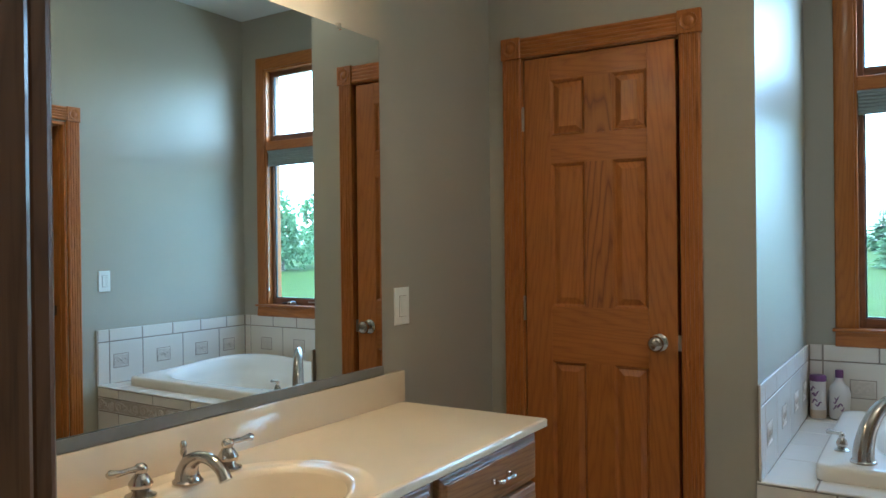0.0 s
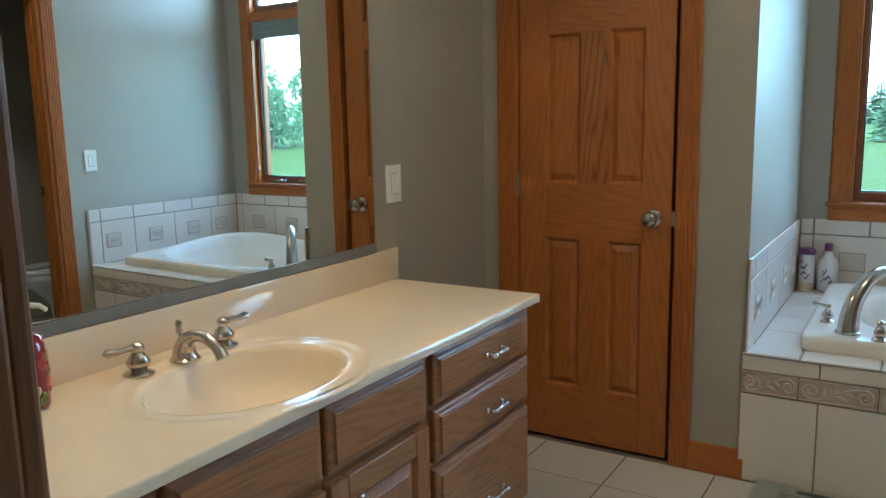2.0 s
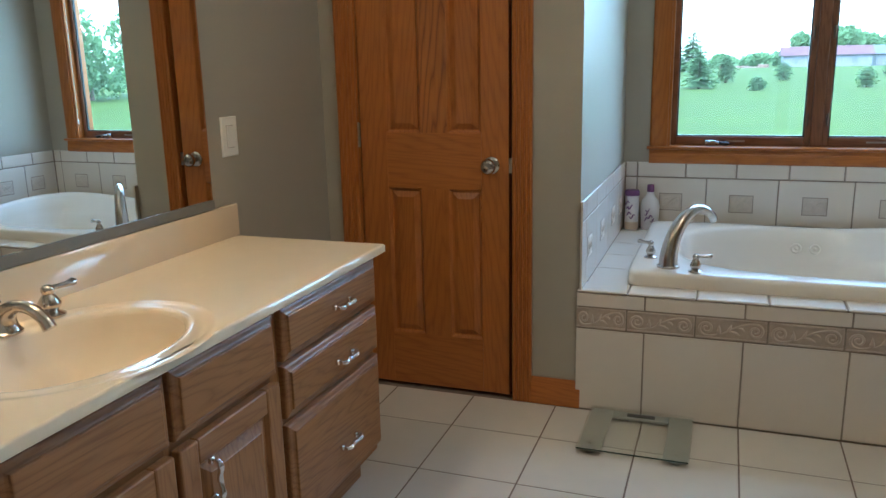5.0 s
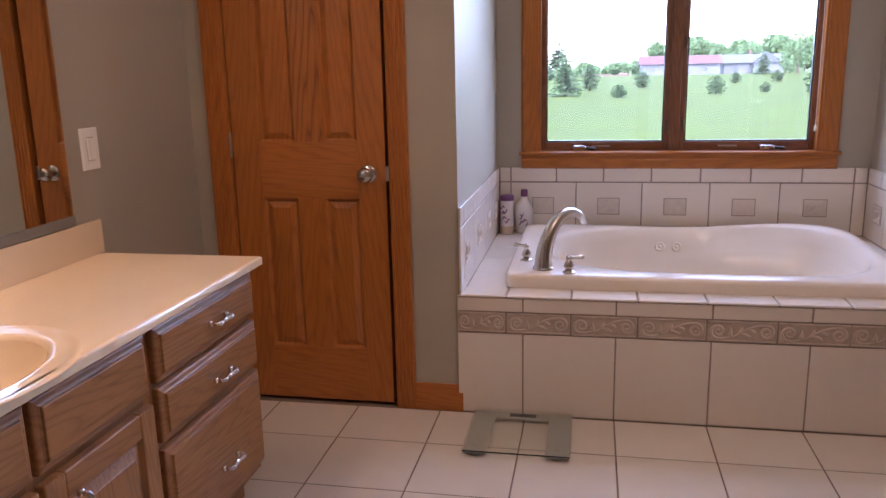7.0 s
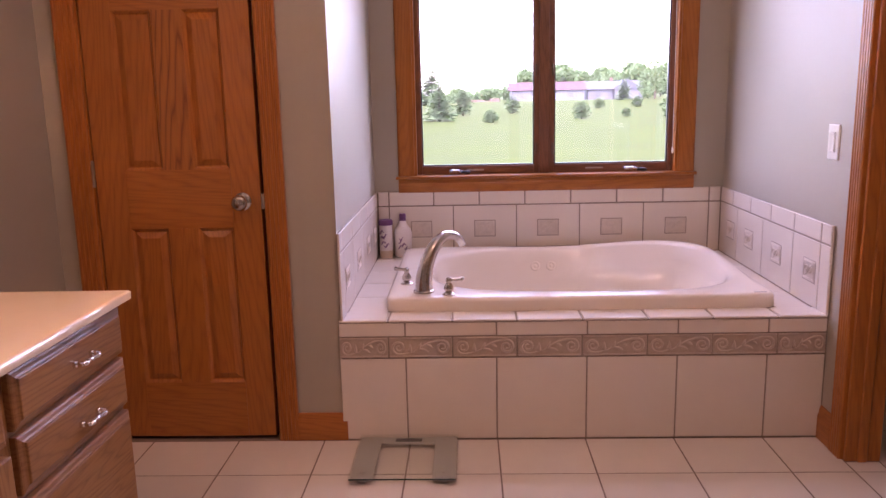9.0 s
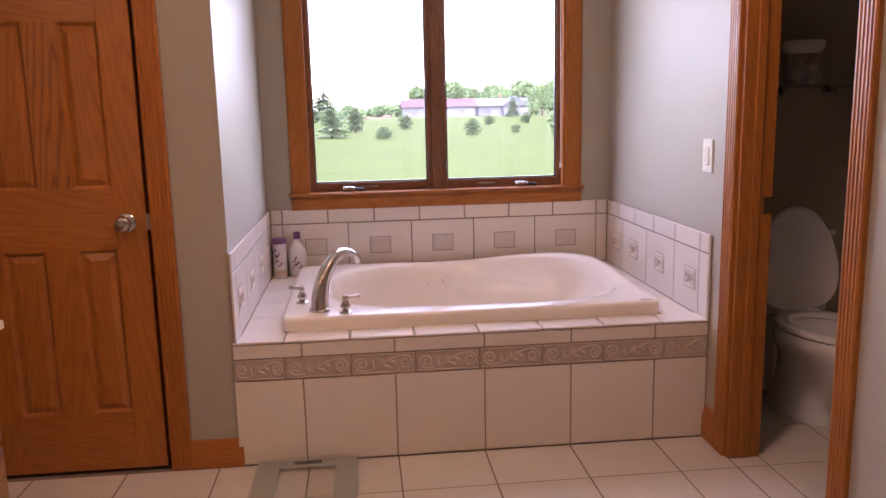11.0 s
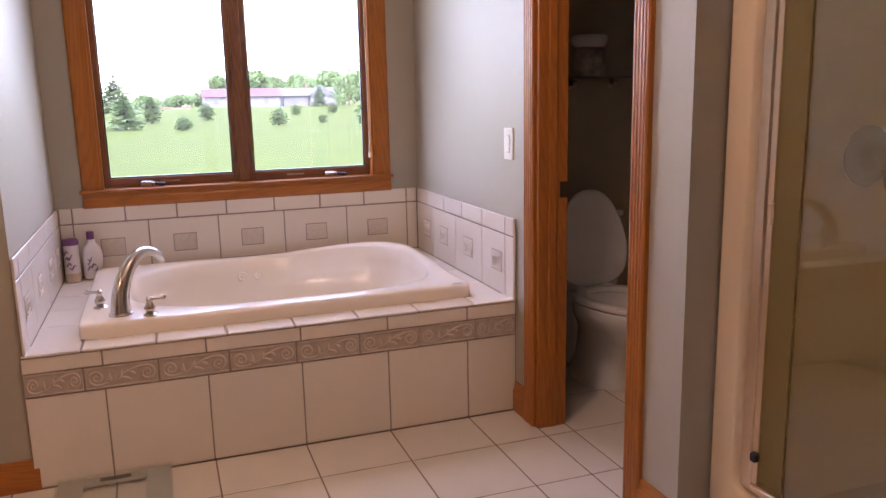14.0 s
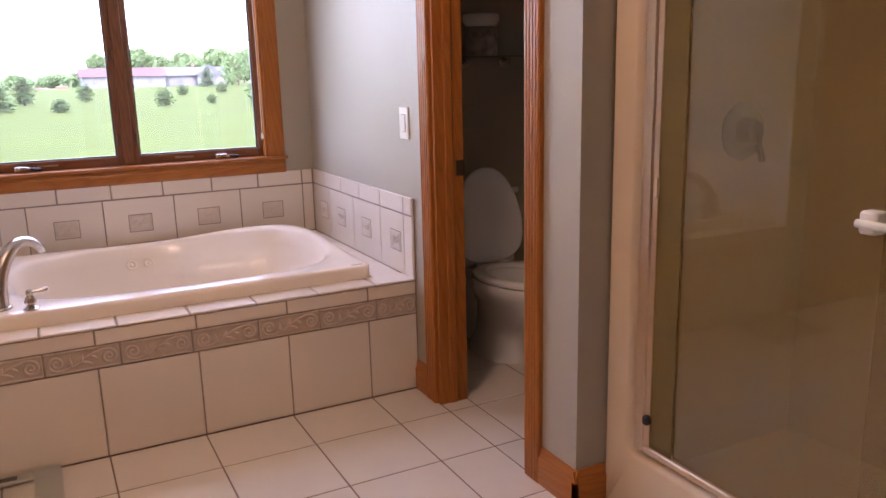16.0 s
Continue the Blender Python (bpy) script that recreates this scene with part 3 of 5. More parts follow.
def sash(name, a, b, c, d, stile):
    o = part(name, boxes((a, a + stile, SY0, SY1, c, d), (b - stile, b, SY0, SY1, c, d), bevel=0.003), "sash_z", win, "dark oak sash")
    part("rail", box(a + stile, b - stile, SY0, SY1, c, c + 0.044, bevel=0.003), "sash_x", o)
    part("rail", box(a + stile, b - stile, SY0, SY1, d - 0.034, d, bevel=0.003), "sash_x", o)
    part("gasket", boxes((a + stile, a + stile + 0.006, SY0 + 0.012, SY1 - 0.008, c + 0.044, d - 0.034), (b - stile - 0.006, b - stile, SY0 + 0.012, SY1 - 0.008, c + 0.044, d - 0.034),
                         (a + stile, b - stile, SY0 + 0.012, SY1 - 0.008, c + 0.044, c + 0.050)), "plastic_black", o)
    p = part("pane", box(a + stile, b - stile, SY0 + 0.018, SY0 + 0.022, c + 0.044, d - 0.034), "pane", o, "clear window pane")
    p.visible_shadow = False
    return o


HALF = ((wx0 + 0.014, 0.374), (0.426, wx1 - 0.014))
for a, b in HALF:
    s = sash("sash", a, b, wz0 + 0.008, TB0, 0.026)
    sash("transom_sash", a, b, TB1, wz1 - 0.014, 0.026)
    hx = a + 0.20 if a < 0 else a + 0.42
    crank = bmesh.new()
    add_box(crank, hx - 0.036, hx + 0.016, SY0 - 0.030, SY0, wz0 + 0.010, wz0 + 0.036, bevel=0.008, seg=3)
    tube(crank, smooth_path([(hx - 0.010, SY0 - 0.030, wz0 + 0.026), (hx + 0.010, SY0 - 0.038, wz0 + 0.030), (hx + 0.030, SY0 - 0.038, wz0 + 0.024)], 4), 0.0075, 10)
    part("crank_handle", crank, "crank", win, "bright metal crank housing", 40)
    lever = bmesh.new()
    tube(lever, smooth_path([(hx + 0.024, SY0 - 0.038, wz0 + 0.026), (hx + 0.050, SY0 - 0.038, wz0 + 0.021), (hx + 0.080, SY0 - 0.038, wz0 + 0.019)], 4), [0.0065, 0.007, 0.008, 0.0085, 0.009, 0.0095, 0.0095, 0.0085, 0.005], 10)
    part("crank_lever", lever, "plastic_black", win, "dark folded crank lever", 40)
    part("screen_clip", box(a + 0.26 if a < 0 else a + 0.19, (a + 0.26 if a < 0 else a + 0.19) + 0.09, SY0 - 0.004, SY0, wz0 + 0.026, wz0 + 0.034), "steel", win)
for sx in (0.358, 0.442):
    for lz in (1.02, 1.42):
        part("sash_lock", box(sx - 0.005, sx + 0.005, SY0 - 0.012, SY0, lz - 0.03, lz + 0.03, bevel=0.003), "brass", win)
shade = bmesh.new()
for k in range(6):
    add_box(shade, wx0 + 0.018, wx1 - 0.018, Y_WIN + 0.006 + 0.002 * (k % 2), Y_WIN + 0.032, TB0 - 0.112 + 0.0165 * k, TB0 - 0.112 + 0.0165 * k + 0.0155, bevel=0.003)
add_box(shade, wx0 + 0.016, wx1 - 0.016, Y_WIN + 0.004, Y_WIN + 0.036, TB0 - 0.014, TB0 - 0.001)
part("shade", shade, "shade", win, "raised grey pleated shade")
cord = bmesh.new()
tube(cord, [(wx1 - 0.028, Y_WIN + 0.012, TB0 - 0.1), (wx1 - 0.027, Y_WIN + 0.004, 1.5), (wx1 - 0.028, Y_WIN - 0.004, 1.01)], 0.0014, 6)
lathe(cord, [(0.002, 0.02), (0.007, 0.006), (0.006, -0.012), (0.002, -0.014)], (wx1 - 0.028, Y_WIN - 0.004, 1.0), 10)
part("pull_cord", cord, "plastic_white", win, "thin shade cord with a bead", 40)

# ======== tub and its tiled deck ========
FT = 2.81
DECK = 0.475
platform = tagged(part("tub_platform", boxes((X_ALC, X_EAST - 0.001, FT + 0.0025, 2.95, 0, DECK - 0.0025), (X_ALC, X_EAST - 0.001, 2.95, Y_WIN, 0, 0.02),
                                       (X_ALC, -0.30, 2.95, Y_WIN, 0.02, DECK - 0.0025), (1.15, X_EAST - 0.001, 2.95, Y_WIN, 0.02, DECK - 0.0025),
                                       (-0.30, 1.15, 3.955, Y_WIN, 0.02, DECK - 0.0025)), "grout"),
                  "cream tiled tub platform with relief border", "tub platform", kind="structure")
surround = tagged(part("tile_backing", boxes((X_ALC, X_EAST, Y_WIN - 0.0097, Y_WIN - 0.0005, DECK - 0.01, 0.8075), (X_ALC + 0.0005, X_ALC + 0.0098, FT + 0.002, Y_WIN - 0.0097, DECK - 0.01, 0.8075),
                                       (X_EAST - 0.0098, X_EAST - 0.0005, FT + 0.002, Y_WIN - 0.0097, DECK - 0.01, 0.8075)), "grout"),
                 "low cream tile surround with square insets", "tile surround", kind="structure")

tub = thing("bathtub", (0.43, 3.45, DECK), "bone acrylic drop-in whirlpool bathtub, empty", "bathtub")


def super_pt(t, ax, ay, n):
    c, s = math.cos(t), math.sin(t)
    return ax * math.copysign(abs(c) ** (2 / n), c), ay * math.copysign(abs(s) ** (2 / n), s)


def sstep(a, b, x):
    k = min(1, max(0, (x - a) / (b - a)))
    return k * k * (3 - 2 * k)


TN = 120


def tub_ring(bm, cx, cy, ax, ay, n, z, lift=0.0, pear=0.0, arm=0.0):
    ring = []
    for i in range(TN):
        t = 2 * math.pi * (i + 0.5) / TN
        dx, dy = super_pt(t, ax, ay, n)
        dy *= 1 + pear * (dx / ax)
        dy -= math.copysign(arm, dy) * sstep(0.46, 0.62, cx + dx) * (1 - sstep(0.84, 1.04, cx + dx)) * sstep(0.15, 0.30, abs(dy))
        x, y = cx + dx, cy + dy
        up = 0.72 * lift * sstep(0.45, 1.08, x) * sstep(3.05, 3.75, y)
        dip = -0.004 * sstep(0.1, 0.4, x) * (1 - sstep(0.5, 0.7, x)) * sstep(3.5, 3.9, y)
        ring.append(bm.verts.new((x, y, z + up + (dip if lift else 0))))
    return ring


bm = bmesh.new()
RX, RY, RCX, RCY = 0.757, 0.526, 0.427, 3.452
OX, OY = 0.475, 3.472
rows = [
    (RCX, RCY, RX, RY, 22, DECK + 0.001, 0, 0), (RCX, RCY, RX, RY, 22, DECK + 0.040, 0, 0), (RCX, RCY, RX - 0.003, RY - 0.003, 22, DECK + 0.050, 0, 0),
    (RCX, RCY, RX - 0.012, RY - 0.012, 20, DECK + 0.056, 0, 0), (RCX, RCY, RX - 0.035, RY - 0.030, 14, DECK + 0.057, 0.008, 0),
    (OX - 0.008, OY, 0.690, 0.487, 4.4, DECK + 0.058, 0.034, 0.02), (OX, OY, 0.664, 0.470, 3.3, DECK + 0.058, 0.046, 0.03), (OX, OY, 0.648, 0.460, 3.1, DECK + 0.053, 0.046, 0.03),
    (OX, OY, 0.636, 0.450, 3.0, DECK + 0.040, 0.042, 0.03, 0.004), (OX - 0.005, OY, 0.622, 0.438, 2.9, DECK - 0.01, 0.028, 0.03, 0.022), (OX - 0.008, OY, 0.614, 0.431, 2.9, DECK - 0.04, 0.02, 0.03, 0.062), (OX - 0.02, OY, 0.595, 0.415, 2.8, DECK - 0.10, 0.01, 0.02, 0.085),
    (OX - 0.03, OY, 0.565, 0.385, 2.8, DECK - 0.22, 0, 0, 0.070), (OX - 0.04, OY, 0.53, 0.35, 2.8, DECK - 0.32, 0, 0), (OX - 0.05, OY, 0.47, 0.30, 2.7, DECK - 0.375, 0, 0),
    (OX - 0.05, OY, 0.36, 0.22, 2.5, DECK - 0.395, 0, 0), (OX - 0.05, OY, 0.05, 0.04, 2, DECK - 0.40, 0, 0)]
last = None
for r in rows:
    cur = tub_ring(bm, *r)
    if last:
        for i in range(TN):
            bm.faces.new((last[i], last[(i + 1) % TN], cur[(i + 1) % TN], cur[i]))
    last = cur
bm.faces.new(last)
part("tub_shell", bm, "acrylic", tub, smooth=60)
for jx in (0.335, 0.415):
    jet = bmesh.new()
    TJ = Matrix.Rotation(radians(76), 3, "X")
    lathe(jet, [(0.024, -0.004), (0.024, 0.002), (0.020, 0.005), (0.015, 0.003), (0.009, 0.002), (0.004, 0.005)], (jx, 3.895, DECK - 0.035), 20, TJ)
    part("jet", jet, "acrylic", tub, "round whirlpool jet", 40)
part("drain", lathe(bmesh.new(), [(0.034, 0), (0.034, 0.003), (0.028, 0.005), (0.006, 0.003)], (0.30, OY, DECK - 0.399), 20), "chrome", tub, smooth=40)
part("maker_plate", box(1.10, 1.145, 2.955, 2.968, DECK + 0.0565, DECK + 0.0585), "steel", tub)

# ---- roman tub filler ----
filler = thing("tub_faucet", (-0.195, 3.03, DECK + 0.057), "satin nickel roman tub faucet with arched spout", "faucet")
ZR = DECK + 0.057
sp = bmesh.new()
SPOUT = ((0.0, 0.004), (0.004, 0.06), (0.026, 0.128), (0.072, 0.188), (0.130, 0.217), (0.186, 0.212), (0.222, 0.188), (0.238, 0.166))
pts = smooth_path([(-0.184 + 0.655 * d, 3.03 + 0.756 * d, ZR + 0.95 * h) for d, h in SPOUT], 8)
rr = [0.037 - 0.021 * min(1, i / 44) for i in range(len(pts))]
tube(sp, pts, rr, 20)
lathe(sp, [(0.043, 0), (0.043, 0.004), (0.040, 0.008), (0.037, 0.010)], (-0.184, 3.03, ZR), 28)
part("spout", sp, "nickel", filler, smooth=50)


def lever_handle(parent, x, y, z, ang, k=1.0, squat=1.0):
    bm = bmesh.new()
    lathe(bm, [(0.026 * k, 0), (0.026 * k, 0.004 * k), (0.019 * k, 0.008 * k), (0.013 * k, 0.013 * k), (0.0185 * k, 0.020 * k), (0.0205 * k, 0.029 * k), (0.013 * k, 0.044 * k), (0.009 * k, 0.050 * k),
               (0.012 * k, 0.057 * k), (0.011 * k, 0.065 * k), (0.006 * k, 0.070 * k), (0.002 * k, 0.071 * k)], (x, y, z), 22)
    c, s = math.cos(radians(ang)), math.sin(radians(ang))
    path = [(x + c * d * k, y + s * d * k, z + h * k) for d, h in ((0.004, 0.060), (0.02, 0.061), (0.038, 0.060), (0.054, 0.062), (0.060, 0.063))]
    tube(bm, path, [0.0065 * k, 0.006 * k, 0.0065 * k, 0.0095 * k, 0.0045 * k], 12)
    for v in bm.verts:
        v.co.z = z + (v.co.z - z) * squat
    part("handle", bm, "nickel", parent, "lever handle", 50)


lever_handle(filler, -0.082, 2.975, ZR, 12)
lever_handle(filler, -0.262, 3.165, ZR, 155)

# ---- bottles on the deck ----
def ring_band(bm, x, y, z0, z1, r, sx=1.0, sy=1.0, seg=24):
    lathe(bm, [(r, z0), (r, z1)], (0, 0, 0), seg)
    for v in bm.verts:
        v.co.x, v.co.y = x + v.co.x * sx, y + v.co.y * sy
    return bm


can = thing("powder_canister", (-0.432, 3.985, DECK), "white bath powder canister with purple lid", "canister")
part("body", lathe(bmesh.new(), [(0.033, 0), (0.035, 0.003), (0.035, 0.045), (0.034, 0.048), (0.034, 0.170), (0.035, 0.172), (0.035, 0.178)], (-0.432, 3.985, DECK + 0.001), 24), "bottle_white", can, smooth=40)
part("base_band", lathe(bmesh.new(), [(0.0355, 0.006), (0.0355, 0.043)], (-0.432, 3.985, DECK), 24), "bottle_tan", can, smooth=40)
part("lid", lathe(bmesh.new(), [(0.037, 0.176), (0.0375, 0.196), (0.033, 0.203), (0.020, 0.205)], (-0.432, 3.985, DECK), 24), "purple", can, smooth=40)


def swirl(parent, x, y, r, zc, w, h, n):
    """Loose printed swirls on the side of a round container."""
    rnd = random.Random(n)
    bm = bmesh.new()
    for k in range(5):
        a0 = radians(-90 + rnd.uniform(-38, 38))
        zz = zc + rnd.uniform(-h, h)
        pts = []
        for i in range(7):
            a = a0 + (i / 6 - 0.5) * w
            pts.append((x + (r + 0.0008) * math.cos(a), y + (r + 0.0008) * math.sin(a), zz + 0.008 * math.sin(i * 1.3 + k) + 0.012 * (i / 6)))
        tube(bm, pts, [0.0012, 0.003, 0.0042, 0.0035, 0.004, 0.0025, 0.001], 6)
    part("print", bm, "label_print", parent, "purple floral print")


swirl(can, -0.432, 3.985, 0.033, DECK + 0.105, 0.9, 0.045, 3)
bot = thing("lotion_bottle", (-0.345, 4.015, DECK), "white lotion bottle with purple cap", "bottle")
bm = lathe(bmesh.new(), [(0.036, 0.0), (0.043, 0.004), (0.044, 0.05), (0.047, 0.10), (0.046, 0.128), (0.040, 0.148), (0.026, 0.164), (0.019, 0.176), (0.017, 0.196)], (0, 0, 0), 28)
for v in bm.verts:
    v.co = Vector((-0.345 + v.co.x, 4.015 + v.co.y * 0.72, DECK + 0.001 + v.co.z))
part("body", bm, "bottle_white", bot, smooth=50)
part("cap", lathe(bmesh.new(), [(0.0175, 0.192), (0.0175, 0.224), (0.015, 0.228), (0.004, 0.229)], (-0.345, 4.015, DECK), 18), "purple", bot, smooth=40)
swirl(bot, -0.345, 4.015, 0.032, DECK + 0.065, 0.9, 0.03, 8)

# ======== the vanity ========
XC = -0.985
CT = 0.78
VY0, VY1 = 0.245, 2.105
van = thing("vanity_cabinet", (-1.25, 1.18, 0), "medium oak vanity cabinet with drawers and panel doors", "cabinet")
part("body", boxes((X_MIRROR + 0.001, XC - 0.045, VY0, VY0 + 0.018, 0.10, CT - 0.024), (X_MIRROR + 0.001, XC - 0.045, VY1 - 0.018, VY1, 0.10, CT - 0.024), (X_MIRROR + 0.001, XC - 0.045, VY0 + 0.018, VY1 - 0.018, 0.10, 0.118),
                   (X_MIRROR + 0.001, X_MIRROR + 0.012, VY0 + 0.018, VY1 - 0.018, 0.118, CT - 0.024)), "cab_z", van)
part("toe_kick", boxes((XC - 0.095, XC - 0.08, VY0, VY1 - 0.02, 0, 0.10), (X_MIRROR + 0.001, XC - 0.095, VY1 - 0.035, VY1 - 0.02, 0, 0.10)), "cab_y", van)
FF = XC - 0.045
cols = [(0.262, 0.740), (0.757, 1.135), (1.150, 1.525), (1.560, 2.100)]
for a, b in ((VY0, 0.262), (0.736, 0.761), (1.131, 1.154), (1.521, 1.565), (2.095, VY1)):
    part("frame_stile", box(FF, FF + 0.019, a, b, 0.10, CT - 0.024), "cab_z", van)
part("frame_rail", boxes((FF + 0.0005, FF + 0.0185, VY0 + 0.017, VY1 - 0.01, CT - 0.062, CT - 0.024), (FF + 0.0005, FF + 0.0185, VY0 + 0.017, VY1 - 0.01, 0.10, 0.14),
                         (FF + 0.0005, FF + 0.0185, VY0 + 0.017, VY1 - 0.01, 0.56, 0.60), (FF + 0.0005, FF + 0.0185, 1.565, 2.095, 0.41, 0.45)), "cab_y", van)


def pull(parent, y, z, upright=False):
    """A small arched chrome pull with square feet."""
    bm = bmesh.new()
    h = 0.043
    for s in (-1, 1):
        add_box(bm, XC, XC + 0.014, y + s * h - 0.008, y + s * h + 0.008, z - 0.007, z + 0.007, bevel=0.003)
        add_box(bm, XC + 0.010, XC + 0.028, y + s * h - 0.005, y + s * h + 0.005, z - 0.005, z + 0.005, bevel=0.002)
    path = smooth_path([(XC + 0.026, y - h, z), (XC + 0.029, y - h * 0.6, z - 0.001), (XC + 0.022, y, z - 0.004), (XC + 0.029, y + h * 0.6, z - 0.001), (XC + 0.026, y + h, z)], 5)
    tube(bm, path, [0.005 + 0.0022 * abs(math.sin(3 * math.pi * i / (len(path) - 1))) for i in range(len(path))], 10)
    if upright:
        for v in bm.verts:
            dy, dz = v.co.y - y, v.co.z - z
            v.co.y, v.co.z = y - dz, z + dy
    part("pull", bm, "chrome", parent, "chrome pull", 40)


def front(name, a, b, c, d, grain, label=""):
    bm = bmesh.new()
    rings_panel(bm, a, b, c, d, [(0, 0.0), (0, 0.013), (0.002, 0.0165), (0.006, 0.0185), (0.014, 0.0200), (0.019, 0.0225), (0.0205, 0.0265), (0.023, 0.0275)], lambda u, v, e: Vector((XC - 0.0255 + e, u, v)))
    return part(name, bm, grain, van, label)


for a, b in ((0.262, 0.740), (1.560, 2.100)):
    for c, d, pz in ((0.602, 0.737, 0.668), (0.450, 0.588, 0.510), (0.130, 0.430, 0.252)):
        o = front("drawer", a, b, c, d, "cab_y")
        pull(o, (a + b) / 2 + 0.024, pz)
for k, (a, b) in enumerate(((0.757, 1.135), (1.150, 1.525))):
    front("false_front", a, b, 0.586, 0.737, "cab_y")
    c, d = 0.125, 0.566
    bm = bmesh.new()
    rings_panel(bm, a + 0.056, b - 0.056, c + 0.056, d - 0.056, [(0, -0.020), (0.002, -0.003), (0.007, -0.011), (0.012, -0.012), (0.034, -0.002), (0.036, 0.0)], lambda u, v, e: Vector((XC - 0.0005 + e, u, v)))
    o = part("cabinet_door", bm, "cab_z", van, "raised panel oak door")
    for u0, u1 in ((a, a + 0.058), (b - 0.058, b)):
        part("stile", box(XC - 0.0255, XC, u0, u1, c, d, bevel=0.005, seg=2), "cab_z", o)
    for w0, w1 in ((c, c + 0.058), (d - 0.058, d)):
        part("rail", box(XC - 0.0255, XC - 0.0005, a + 0.058, b - 0.058, w0, w1, bevel=0.003), "cab_y", o)
    pull(o, b - 0.075 if k == 0 else a + 0.085, 0.465, True)

# ---- countertop with moulded basin ----
top = thing("washbasin", (-1.24, 1.18, CT), "cream cultured marble washbasin top with oval bowl", "washbasin")
SX, SY = -1.188, 1.138
CX0, CX1, CY0, CY1 = X_MIRROR + 0.002, -0.961, 0.238, 2.118
angs = [2 * math.pi * i / 112 for i in range(112)] + [math.atan2(cy - SY, cx - SX) % (2 * math.pi) for cx in (CX0, CX1) for cy in (CY0, CY1)]
angs.sort()


def rect_pt(t, x0, x1, y0, y1):
    c, s = math.cos(t), math.sin(t)
    k = min((x1 - SX) / c if c > 1e-9 else (x0 - SX) / c if c < -1e-9 else 9e9, (y1 - SY) / s if s > 1e-9 else (y0 - SY) / s if s < -1e-9 else 9e9)
    return SX + k * c, SY + k * s


bm = bmesh.new()
last = None
levels = [("r", 0.0, CT - 0.024), ("r", 0.0, CT - 0.004), ("r", 0.004, CT), ("r", 0.010, CT), ("e", 0.246, 0.300, CT), ("e", 0.241, 0.294, CT + 0.0009), ("e", 0.235, 0.288, CT + 0.0011), ("e", 0.228, 0.281, CT + 0.0002), ("e", 0.222, 0.275, CT - 0.0010),
          ("e", 0.212, 0.268, CT - 0.0016), ("e", 0.200, 0.258, CT - 0.0016), ("e", 0.191, 0.250, CT - 0.0014), ("e", 0.184, 0.243, CT - 0.0026), ("e", 0.178, 0.237, CT - 0.0060), ("e", 0.173, 0.231, CT - 0.0125), ("e", 0.167, 0.224, CT - 0.024), ("e", 0.157, 0.212, CT - 0.046), ("e", 0.142, 0.194, CT - 0.070),
          ("e", 0.118, 0.165, CT - 0.094), ("e", 0.088, 0.122, CT - 0.110), ("e", 0.05, 0.066, CT - 0.118), ("e", 0.024, 0.024, CT - 0.120)]
BOWL = levels.index(("e", 0.173, 0.231, CT - 0.0125))
bowl_bm = bmesh.new()
for depth, lv in enumerate(levels):
    cur = []
    target = bm if depth <= BOWL else bowl_bm
    if depth == BOWL + 1:
        last = [bowl_bm.verts.new(v.co) for v in last]
    for t in angs:
        if lv[0] == "r":
            x, y = rect_pt(t, CX0 + lv[1], CX1 - lv[1], CY0 + lv[1], CY1 - lv[1])
            z = lv[2]
        else:
            rx, ry, z = lv[1:]
            k = 1 / math.hypot(math.cos(t) / rx, math.sin(t) / ry)
            x, y = SX + k * math.cos(t), SY + k * math.sin(t)
            if rx > 0.185:
                x = max(x, CX0 + 0.03)
        cur.append(target.verts.new((x, y, z)))
    if last:
        for i in range(len(angs)):
            target.faces.new((last[i], last[(i + 1) % len(angs)], cur[(i + 1) % len(angs)], cur[i]))
    last = cur
part("countertop", bm, "marble", top, smooth=45)
part("bowl", bowl_bm, "worn_marble", top, "oval bowl with a dulled cream surface", 45)
part("backsplash", box(X_MIRROR + 0.001, X_MIRROR + 0.021, CY0, 2.128, CT - 0.001, 0.884, bevel=0.004, seg=2), "marble", top, smooth=40)
part("drain", lathe(bmesh.new(), [(0.026, 0), (0.026, 0.003), (0.020, 0.005), (0.017, 0.002), (0.004, 0.004)], (SX, SY, CT - 0.1205), 20), "nickel", top, "metal drain ring", 40)

# ---- basin faucet ----
tap = thing("basin_faucet", (-1.39, 1.143, CT), "satin nickel widespread basin faucet", "faucet")
FX = -1.392
sp = bmesh.new()
pts = smooth_path([(FX, 1.143, CT + 0.003), (FX - 0.001, 1.143, CT + 0.022), (FX + 0.010, 1.143, CT + 0.045), (FX + 0.040, 1.143, CT + 0.060), (FX + 0.078, 1.143, CT + 0.058), (FX + 0.108, 1.143, CT + 0.040), (FX + 0.122, 1.143, CT + 0.020)], 7)
tube(sp, pts, [0.031 - 0.018 * min(1, i / 22) + 0.002 * max(0, (i - 34) / 8) for i in range(len(pts))], 18)
lathe(sp, [(0.034, 0), (0.034, 0.004), (0.029, 0.008)], (FX, 1.143, CT), 26)
part("spout", sp, "nickel", tap, smooth=50)
rod = bmesh.new()
tube(rod, [(FX - 0.014, 1.143, CT + 0.02), (FX - 0.014, 1.143, CT + 0.062)], 0.003, 8)
lathe(rod, [(0.004, 0.056), (0.008, 0.064), (0.006, 0.072), (0.0085, 0.081), (0.005, 0.089), (0.001, 0.090)], (FX - 0.014, 1.143, CT), 14)
part("lift_rod", rod, "nickel", tap, smooth=50)
lever_handle(tap, FX - 0.002, 1.022, CT, -95, 1.25, 0.8)
lever_handle(tap, FX - 0.002, 1.262, CT, 85, 1.25, 0.8)

